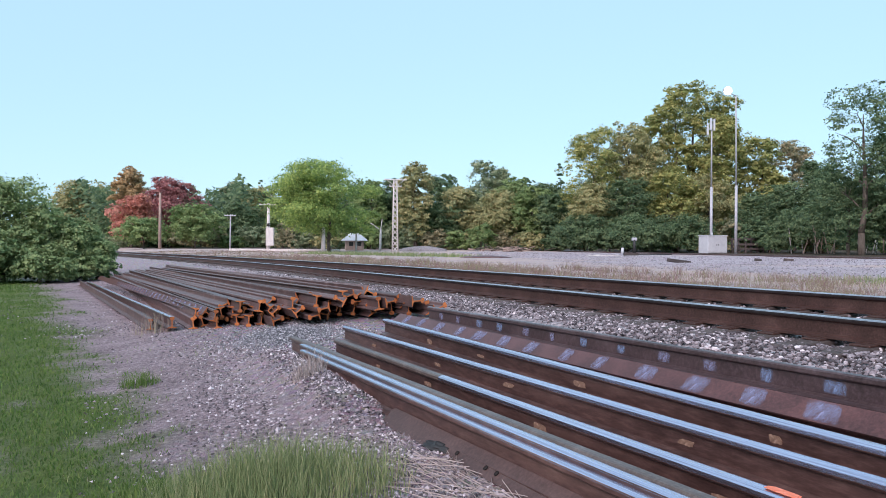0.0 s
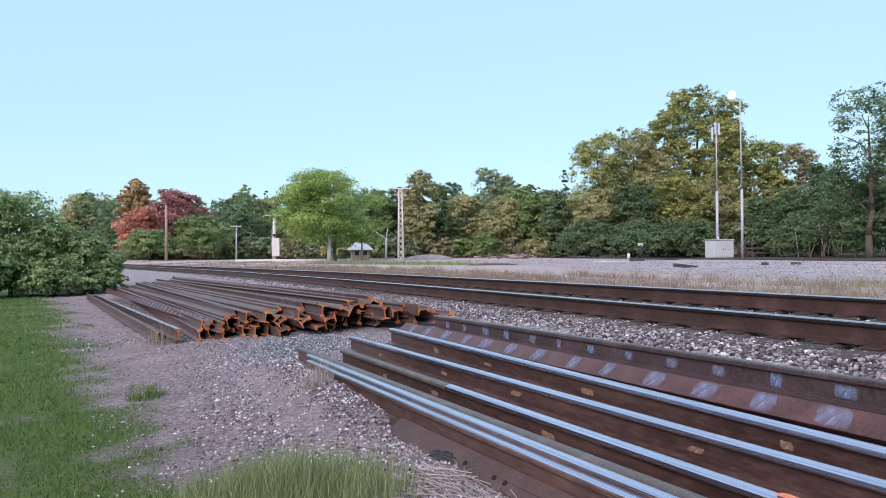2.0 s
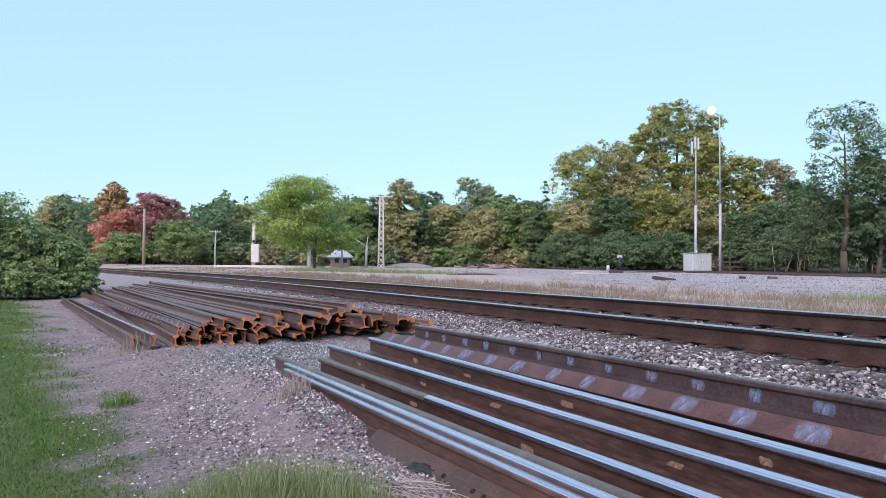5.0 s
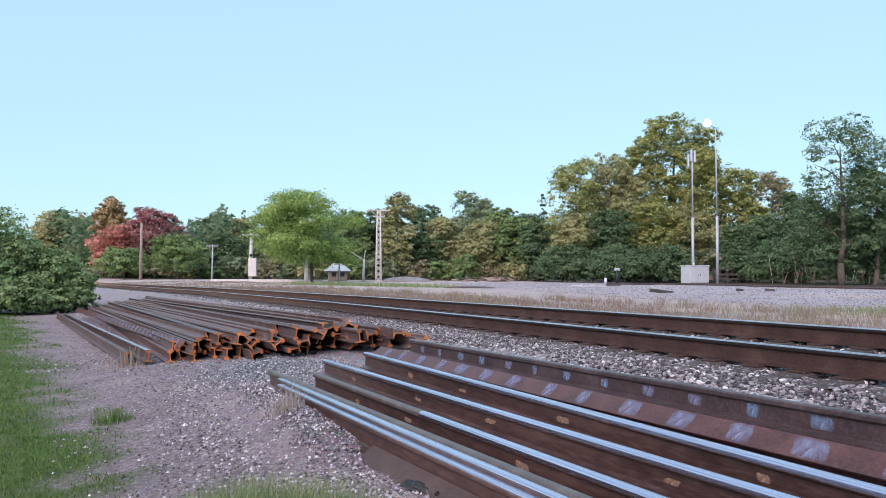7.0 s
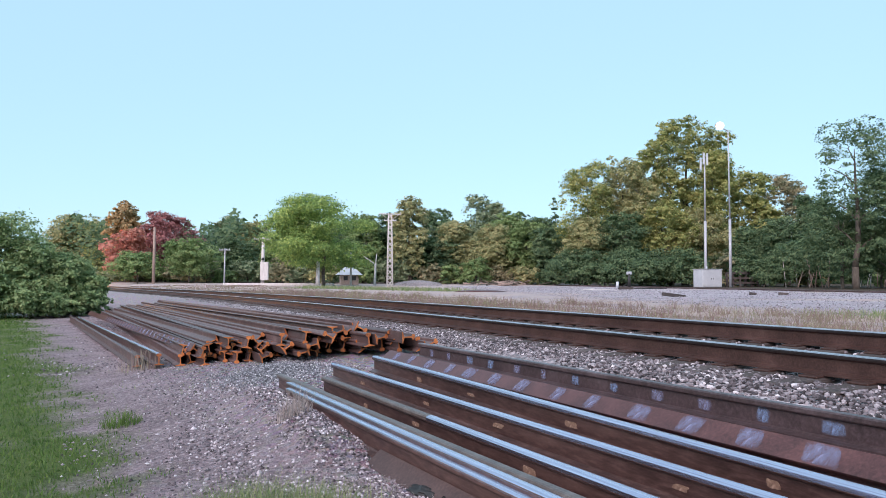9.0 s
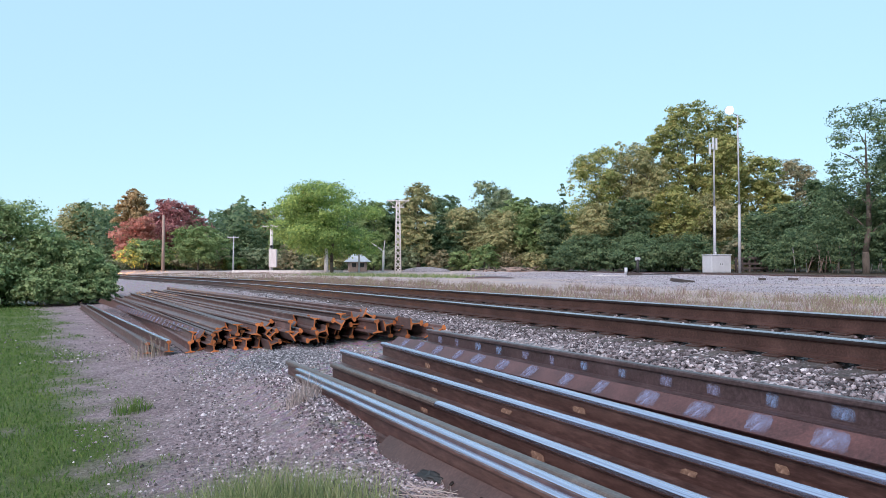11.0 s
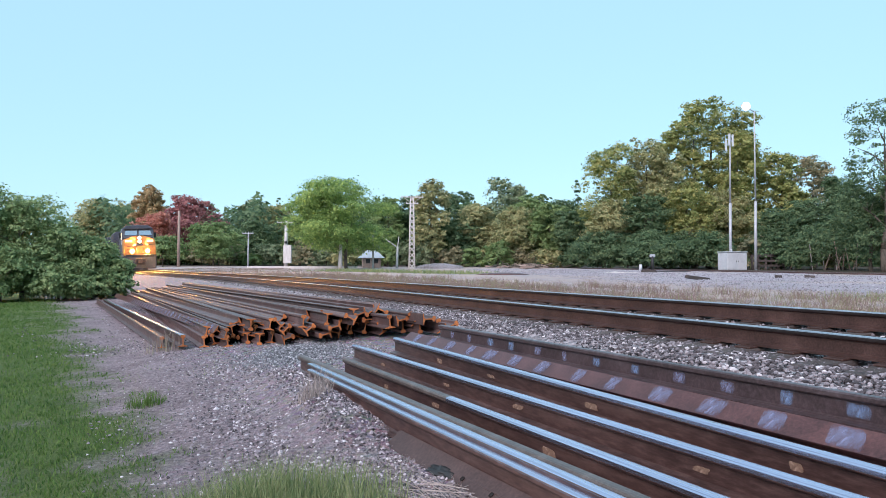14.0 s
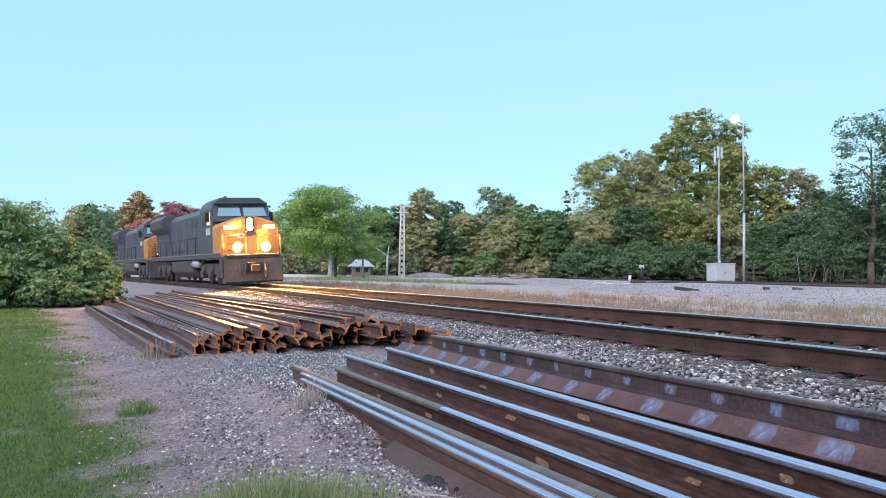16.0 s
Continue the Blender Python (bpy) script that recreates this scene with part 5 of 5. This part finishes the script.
# fallen timber and piles
thing("old_tie", "grey old tie lying in the weeds", "timber", m=pose(14.3, 46.5, ground_at(14.3, 46.5) + 0.1, 0, 6, 24), data=box_mesh("old_tie", (1.7, 0.24, 0.2), TIE, 0.02))
for x, y, l, turn in ((19.3, 47.0, 0.4, 10), (20.9, 46.4, 0.55, -12)):
    thing("tie_butt", "short dark broken tie butt lying on the gravel bank", "timber", "broken tie butts", m=pose(x, y, ground_at(x, y) + 0.07, 0, 4, turn), data=box_mesh("tie_butt", (l, 0.22, 0.17), TIE, 0.025))
rng = random.Random(12)
for k in range(7):
    x, y = 14.9 + rng.uniform(-1.0, 1.6), 71.5 + rng.uniform(-2.2, 1.0)
    thing("loose_board", "pale weathered board lying beside the switch stand", "board", "boards beside the switch stand", m=pose(x, y, ground_at(x, y) + 0.06, rng.uniform(-4, 4), rng.uniform(-5, 5), rng.uniform(-40, 40)), data=box_mesh("loose_board", (rng.uniform(0.8, 2.0), 0.2, 0.05), WHITE_WOOD, 0.01))
rng = random.Random(6)
heap = thing("brush_heap", "heap of broken branches and logs below the trees", "brush heap", m=Matrix.Translation((9.9, 108, ground_at(9.9, 108))))
for k in range(46):
    a = Vector((rng.gauss(0, 2.6), rng.gauss(0, 0.8), rng.uniform(0, 0.55)))
    b = a + Vector((rng.uniform(-2, 2), rng.uniform(-0.6, 0.6), rng.uniform(-0.25, 0.5)))
    part("branch", rod_mesh("branch", a, b, rng.uniform(0.05, 0.16), 0.05, rng.choice((BARK, BROWN_WOOD)), 7), heap)


def mound(x, y, rx, ry, h, mat, name, label):
    bm = bmesh.new()
    bmesh.ops.create_uvsphere(bm, u_segments=28, v_segments=14, radius=1.0)
    for v in bm.verts:
        q = 1 + 0.12 * noise.noise(v.co * 3 + Vector((x, y, 0)))
        v.co = Vector((v.co.x * rx * q, v.co.y * ry * q, v.co.z * h * q))
    return thing(name, label, "gravel heap", m=Matrix.Translation((x, y, ground_at(x, y) - 0.05)), data=from_bm(name, bm, mat, True))


mound(-2.8, 108, 3.4, 1.5, 0.75, BED, "spoil_mound", "low pale stone mound beside the far track")
mound(3.6, 64, 2.2, 1.2, 0.22, RUST_RED, "scale_heap", "low reddish heap of rust scale on the ground")
# white concrete edge of the crossing
thing("crossing_slab", "long pale concrete edge beside the distant track", "kerb", m=pose(-21.5, 104, ground_at(-21.5, 104) + 0.12, 0, 0, -3), data=box_mesh("crossing_slab", (15, 0.8, 0.34), WHITE_WOOD, 0.03))
# bare forked dead tree
dead = thing("dead_tree", "bare pale forked dead trunk", "dead tree", m=Matrix.Translation((-9.2, 112, ground_at(-9.2, 112))))
bm = rod(bmesh.new(), (0, 0, -0.2), (0.1, 0, 3.2), 0.2, 0.14, 8)
rod(bm, (0.1, 0, 3.0), (-2.2, 0, 4.6), 0.12, 0.05, 7)
rod(bm, (0.1, 0, 3.1), (0.3, 0, 4.6), 0.1, 0.05, 7)
part("trunk", from_bm("trunk", bm, WHITE_WOOD, True), dead)
rng = random.Random(14)
for k in range(26):
    x, y = rng.uniform(41, 56), rng.uniform(86, 93)
    h = rng.uniform(1.6, 3.6)
    stem = thing("bare_stem", "bare pale stem at the foot of the wood", "stem", "bare stems below the trees", m=pose(x, y, ground_at(x, y), rng.uniform(-12, 12), rng.uniform(-20, 20), 0))
    bm = rod(bmesh.new(), (0, 0, -0.2), (0.05, 0, h), 0.07, 0.03, 7)
    rod(bm, (0.02, 0, h * 0.55), (rng.uniform(-0.7, 0.7), 0.1, h * 0.9), 0.035, 0.015, 6)
    part("stalk", from_bm("stalk", bm, BROWN_WOOD if k % 3 else WHITE_WOOD, True), stem)
# black rubber scrap by the front rails
bm = bmesh.new()
bmesh.ops.create_icosphere(bm, subdivisions=3, radius=1.0)
for v in bm.verts:
    q = 1 + 0.4 * noise.noise(v.co * 2.2)
    v.co = Vector((v.co.x * 0.17 * q, v.co.y * 0.07 * q, max(v.co.z, -0.3) * 0.035 * q))
thing("rubber_scrap", "crumpled black rubber scrap on gravel", "scrap", m=pose(0.0, 4.83, ground_at(0, 4.83) + 0.012, 0, 0, -50), data=from_bm("rubber_scrap", bm, BLACK))

# ---------------------------------------------------------------- locomotive
BLUE = worn("dark_blue_paint", (0.04, 0.041, 0.055), (0.072, 0.073, 0.092), (0.12, 0.118, 0.13), 0.5, 0.0, 12, 0.8, 0.08, 0.002)
# yellow paint pushed towards orange, with the headlights' warm glare in its colour
YELLOW = worn("glare_warmed_yellow_paint", (0.36, 0.15, 0.045), (0.52, 0.24, 0.07), (0.6, 0.31, 0.11), 0.42, 0.0, 14, 0.9, 0.08, 0.002)
TAN_PAINT = worn("faded_tan_paint", (0.12, 0.09, 0.06), (0.22, 0.165, 0.11), (0.3, 0.23, 0.16), 0.6, 0, 20, 2, 0.1, 0.002)
LETTER = worn("off_white_paint", (0.4, 0.4, 0.4), (0.55, 0.55, 0.54), (0.65, 0.65, 0.64), 0.5, 0, 20, 2, 0)
GREY = worn("dusty_underframe", (0.035, 0.03, 0.03), (0.075, 0.065, 0.062), (0.14, 0.125, 0.118), 0.8, 0.1, 20, 2, 0.3, 0.004)
PANE, nt, bs = node_mat("windscreen_glass")
bs.inputs["Base Color"].default_value = (0.55, 0.56, 0.6, 1)
bs.inputs["Roughness"].default_value = 0.12
bs.inputs["Metallic"].default_value = 0.9
bs.inputs["Specular IOR Level"].default_value = 1.0
HEADLIGHT = glow("headlight_glow", (1.0, 0.43, 0.09), 9000.0)
# weak orange glow for added discs that imitate the halo round each lens
LAMP_HALO = glow("lamp_halo_glow", (1.0, 0.5, 0.12), 4.0)
BOARD = glow("lit_number_board", (1.0, 0.66, 0.3), 0.9)
CABLIGHT = glow("lit_cab_window", (1.0, 0.7, 0.4), 0.9)


def prism(outline, x0, x1, mat, name, bevel=0.0):
    """An outline in (y, z) drawn out across x."""
    bm = bmesh.new()
    a = [bm.verts.new((x0, y, z)) for y, z in outline]
    b = [bm.verts.new((x1, y, z)) for y, z in outline]
    bm.faces.new(a)
    bm.faces.new(b[::-1])
    for i in range(len(outline)):
        j = (i + 1) % len(outline)
        bm.faces.new((a[i], b[i], b[j], a[j]))
    if bevel:
        bmesh.ops.bevel(bm, geom=bm.edges[:], offset=bevel, segments=2, affect="EDGES", profile=0.5)
    return from_bm(name, bm, mat)


def cross(outline, y0, y1, mat, name, bevel=0.0, top_scale=1.0):
    """An outline in (x, z) drawn out along y."""
    bm = bmesh.new()
    a = [bm.verts.new((x, y0, z)) for x, z in outline]
    b = [bm.verts.new((x * top_scale, y1, z)) for x, z in outline]
    bm.faces.new(a)
    bm.faces.new(b[::-1])
    for i in range(len(outline)):
        j = (i + 1) % len(outline)
        bm.faces.new((a[i], b[i], b[j], a[j]))
    if bevel:
        bmesh.ops.bevel(bm, geom=bm.edges[:], offset=bevel, segments=2, affect="EDGES", profile=0.5)
    return from_bm(name, bm, mat)


def locomotive(label, lit):
    """Wide-nosed diesel; the front coupler at y = 0, the body behind it, z = 0 on the rail heads."""
    t = thing("locomotive", label, "locomotive", "coupled locomotives")
    part("deck", box_mesh("deck", (3.05, 20.6, 0.28), BLUE, 0.03, (0, -11.1, 1.5)), t)
    part("sill_stripe", box_mesh("sill_stripe", (3.1, 20.4, 0.05), TAN_PAINT, 0.005, (0, -11.1, 1.6)), t, "yellow edge stripe")
    # nose, yellow, gabled top
    nose = [(-1.48, 1.45), (1.48, 1.45), (1.48, 2.9), (1.36, 3.06), (0.4, 3.38), (-0.4, 3.38), (-1.36, 3.06), (-1.48, 2.9)]
    part("nose", cross(nose, -0.75, -2.35, YELLOW, "nose", 0.05), t, "yellow painted nose")
    part("nose_door", box_mesh("nose_door", (0.62, 0.04, 1.25), YELLOW, 0.015, (-0.62, -0.74, 2.12)), t)
    part("nose_panel", box_mesh("nose_panel", (1.1, 0.03, 0.2), BLUE, 0.01, (0.0, -0.735, 2.5)), t, "dark lettering panel")
    # cab with a chamfered roof
    cabin = [(-1.5, 1.6), (1.5, 1.6), (1.5, 3.9), (1.36, 4.2), (1.0, 4.44), (-1.0, 4.44), (-1.36, 4.2), (-1.5, 3.9)]
    part("cab", cross(cabin, -2.3, -5.0, BLUE, "cab", 0.05), t, "dark blue cab")
    slope = prism([(-1.9, 3.22), (-2.4, 3.22), (-2.4, 4.2)], -1.42, 1.42, BLUE, "windscreen_frame")
    part("windscreen_frame", slope, t)
    for k in (-1, 1):
        bm = bmesh.new()
        vs = [bm.verts.new(v) for v in ((0.08 * k, -1.99, 3.45), (1.28 * k, -1.99, 3.45), (1.15 * k, -2.28, 4.0), (0.08 * k, -2.28, 4.0))]
        top = bmesh.ops.extrude_face_region(bm, geom=[bm.faces.new(vs)])
        for v in top["geom"]:
            if isinstance(v, bmesh.types.BMVert):
                v.co += Vector((0, 0.035, 0.02))
        part("windscreen", from_bm("windscreen", bm, PANE), t, "sloping windscreen pane")
        part("side_window", box_mesh("side_window", (0.04, 0.62, 0.62), CABLIGHT if lit else PANE, 0.01, (1.51 * k, -2.95, 3.4)), t, "warm lit side window" if lit else "")
        part("rear_side_window", box_mesh("rear_side_window", (0.04, 0.7, 0.6), PANE, 0.01, (1.51 * k, -4.0, 3.4)), t)
        part("number_board", box_mesh("number_board", (0.62, 0.05, 0.2), BOARD if lit else YELLOW, 0.01, (0.98 * k, -0.76, 2.86)), t, "lit number board" if lit else "")
        bm = bmesh.new()
        rod(bm, (0.72 * k, -0.62, 1.86), (0.72 * k, -0.5, 1.86), 0.18, 0.19, 16)
        hs = part("ditch_lamp", from_bm("ditch_lamp", bm, BLACK), t)
        # wide disc behind the lens: an imitated halo when lit, plain grey otherwise
        part("lamp_disc", rod_mesh("lamp_disc", (0.72 * k, -0.51, 1.86), (0.72 * k, -0.49, 1.86), 0.23, 0.24, LAMP_HALO if lit else GREY, 20), hs, "glowing disc that imitates the lamp's halo" if lit else "")
        part("lens", rod_mesh("lens", (0.72 * k, -0.485, 1.86), (0.72 * k, -0.47, 1.86), 0.085, 0.08, HEADLIGHT if lit else PANE, 16), hs, "glowing lens" if lit else "")
        part("handrail", rod_mesh("handrail", (1.45 * k, -0.45, 1.6), (1.45 * k, -0.45, 2.5), 0.03, 0.03, YELLOW, 6), t)
        for q in range(7):
            part("stanchion", rod_mesh("stanchion", (1.48 * k, -6.5 - q * 2.2, 1.6), (1.48 * k, -6.5 - q * 2.2, 2.55), 0.025, 0.025, GREY, 6), t)
        part("handrail", rod_mesh("handrail", (1.48 * k, -6.0, 2.55), (1.48 * k, -20.0, 2.55), 0.025, 0.025, GREY, 6), t)
        for q, z in enumerate((0.55, 0.9, 1.25)):
            part("step", box_mesh("step", (0.55, 0.3, 0.04), GREY, 0.005, (1.25 * k, -0.55, z)), t)
        part("step_panel", box_mesh("step_panel", (0.06, 0.45, 1.1), GREY, 0.01, (1.5 * k, -0.65, 0.95)), t)
        part("mirror", box_mesh("mirror", (0.22, 0.05, 0.5), BLACK, 0.01, (1.66 * k, -2.55, 3.45)), t)
    lamp = part("headlamp_housing", box_mesh("headlamp_housing", (0.46, 0.1, 0.78), BLACK, 0.05, (0, -0.74, 2.98)), t)
    for z in (2.82, 3.16):
        # the upper lamps get the same added halo discs
        part("lamp_disc", rod_mesh("lamp_disc", (0, -0.7, z), (0, -0.68, z), 0.165, 0.17, LAMP_HALO if lit else GREY, 20), lamp, "glowing disc that imitates the lamp's halo" if lit else "")
        part("lens", rod_mesh("lens", (0, -0.672, z), (0, -0.655, z), 0.085, 0.08, HEADLIGHT if lit else PANE, 16), lamp, "glowing lens" if lit else "")
    part("visor", box_mesh("visor", (2.7, 0.3, 0.06), BLUE, 0.02, (0, -2.2, 4.14)), t)
    for z in (1.75, 2.05, 2.35):
        part("grab_iron", rod_mesh("grab_iron", (0.35, -0.7, z), (1.15, -0.7, z), 0.02, 0.02, GREY, 6), t)
    for k in (-1, 1):
        part("front_rail", from_bm("front_rail", rod(rod(bmesh.new(), (0.3 * k, -0.42, 1.55), (0.3 * k, -0.42, 2.45), 0.022, 0.022, 6), (0.3 * k, -0.42, 2.45), (1.42 * k, -0.42, 2.5), 0.022, 0.022, 6), GREY), t)
    part("anti_climber", box_mesh("anti_climber", (2.6, 0.3, 0.22), BLACK, 0.03, (0, -0.45, 1.42)), t)
    # pilot and coupler
    part("pilot", prism([(-0.25, 0.12), (-0.12, 0.2), (-0.35, 1.4), (-0.75, 1.4), (-0.75, 0.12)], -1.45, 1.45, GREY, "pilot", 0.02), t, "dusty grey pilot plough")
    part("coupler_pocket", box_mesh("coupler_pocket", (0.8, 0.12, 0.56), BLACK, 0.04, (0, -0.22, 0.85)), t, "dark coupler pocket")
    part("coupler", from_bm("coupler", add_box(add_box(bmesh.new(), (0.28, 0.6, 0.26), (0, -0.05, 0.85), 0.03), (0.4, 0.28, 0.34), (0.03, 0.2, 0.85), 0.05), RUST), t, "rusty knuckle coupler")
    for k in (-0.5, 0.5, 0.75):
        part("air_hose", from_bm("air_hose", rod(rod(bmesh.new(), (k, -0.1, 1.0), (k, 0.08, 0.7), 0.03, 0.03, 6), (k, 0.08, 0.7), (k * 0.85, 0.05, 0.42), 0.03, 0.03, 6), BLACK), t)
    # long hood
    part("equipment_hood", cross([(-1.42, 1.6), (1.42, 1.6), (1.42, 3.75), (1.0, 4.12), (-1.0, 4.12), (-1.42, 3.75)], -5.0, -8.2, BLUE, "equipment_hood", 0.04), t)
    part("engine_hood", cross([(-0.98, 1.6), (0.98, 1.6), (0.98, 3.85), (0.7, 4.18), (-0.7, 4.18), (-0.98, 3.85)], -8.2, -16.4, BLUE, "engine_hood", 0.04), t)
    part("radiator_hood", cross([(-1.0, 1.6), (1.0, 1.6), (1.02, 3.2), (1.52, 3.5), (1.52, 4.1), (1.2, 4.35), (-1.2, 4.35), (-1.52, 4.1), (-1.52, 3.5), (-1.02, 3.2)], -16.4, -21.2, BLUE, "radiator_hood", 0.04), t)
    part("exhaust", box_mesh("exhaust", (0.9, 1.4, 0.3), GREY, 0.03, (0, -12.0, 4.28)), t)
    part("roof_unit", box_mesh("roof_unit", (0.9, 1.1, 0.14), GREY, 0.05, (0, -4.2, 4.47)), t)
    part("horn", rod_mesh("horn", (0.3, -4.9, 4.5), (0.3, -4.2, 4.55), 0.05, 0.12, GREY), t)
    for k in (-1, 1):
        for q in range(9):
            part("hood_door", box_mesh("hood_door", (0.03, 0.8, 1.7), BLUE, 0.01, (0.99 * k, -8.75 - q * 0.87, 2.75)), t)
        for q in range(3):
            part("cabinet_door", box_mesh("cabinet_door", (0.03, 0.9, 1.7), BLUE, 0.01, (1.43 * k, -5.6 - q * 1.02, 2.7)), t)
        for q in range(4):
            part("number_bar", box_mesh("number_bar", (0.012, 0.16, 0.34), LETTER, 0, (1.508 * k, -2.75 - q * 0.26, 2.75)), t, "off-white number bar")
        for q in range(5):
            part("vent_slat", box_mesh("vent_slat", (0.05, 1.6, 0.05), GREY, 0.01, (1.43 * k, -6.6, 3.15 + q * 0.1)), t)
        part("grille", box_mesh("grille", (0.04, 4.2, 0.5), GREY, 0.01, (1.53 * k, -18.8, 3.8)), t)
    part("yellow_panel", box_mesh("yellow_panel", (1.9, 0.04, 2.0), YELLOW, 0.01, (0, -21.23, 2.7)), t)
    # tank, air tanks and trucks
    part("fuel_tank", cross([(-1.45, 1.3), (1.45, 1.3), (1.4, 0.65), (1.0, 0.3), (-1.0, 0.3), (-1.4, 0.65)], -8.0, -13.8, GREY, "fuel_tank", 0.06), t, "dusty grey fuel tank")
    for k in (-1, 1):
        part("air_tank", rod_mesh("air_tank", (1.2 * k, -6.6, 1.12), (1.2 * k, -8.1, 1.12), 0.22, 0.22, GALV, 14), t)
    for yc in (-4.0, -17.6):
        truck = part("truck", prism([(yc + 2.5, 0.72), (yc + 2.5, 1.0), (yc + 1.2, 1.12), (yc - 1.2, 1.12), (yc - 2.5, 1.0), (yc - 2.5, 0.72), (yc - 1.4, 0.55), (yc + 1.4, 0.55)], -1.2, 1.2, GREY, "truck", 0.03), t, "dusty grey wheel truck")
        for q in (-1.85, 0, 1.85):
            for k in (-1, 1):
                part("wheel", rod_mesh("wheel", (0.69 * k, yc + q, 0.53), (0.82 * k, yc + q, 0.53), 0.53, 0.53, RUST, 28), truck, "steel wheel")
                part("axle_box", box_mesh("axle_box", (0.22, 0.42, 0.42), GREY, 0.04, (1.24 * k, yc + q, 0.56)), truck)
                part("spring", rod_mesh("spring", (1.24 * k, yc + q + 0.45, 0.6), (1.24 * k, yc + q + 0.45, 1.0), 0.12, 0.12, GREY, 10), truck)
    return t


loco_a = locomotive("dark blue diesel locomotive with lit yellow nose coming along the track", True)
loco_b = locomotive("dark blue diesel locomotive coupled behind the leading engine", False)


for loco in (loco_a, loco_b):
    loco.scale = (0.95, 0.95, 0.965)


def motions():
    """The train comes round the bend at a steady speed."""
    for loco, back in ((loco_a, 0.0), (loco_b, 20.9)):
        rows = []
        for k in range(33):
            t = k * 0.5
            front = 36.6 + 20.4 * (16 - t) + back
            xa, ya, _, _ = on_line(front + 4.0)
            xb, yb, _, _ = on_line(front + 17.6)
            za, zb = rail_top(front + 4), rail_top(front + 17.6)
            ux, uy, uz = (Vector((xa, ya, za)) - Vector((xb, yb, zb))).normalized()
            p = Vector((xa, ya, za)) + Vector((ux, uy, uz)) * 4.0
            rows.append((t, Matrix.Translation(p) @ Matrix.Rotation(math.atan2(uy, ux) - math.pi / 2, 4, "Z") @ Matrix.Rotation(-math.atan(cant(front) / 1.51) * -1, 4, "Y")))
        walk(loco, rows)


motions()
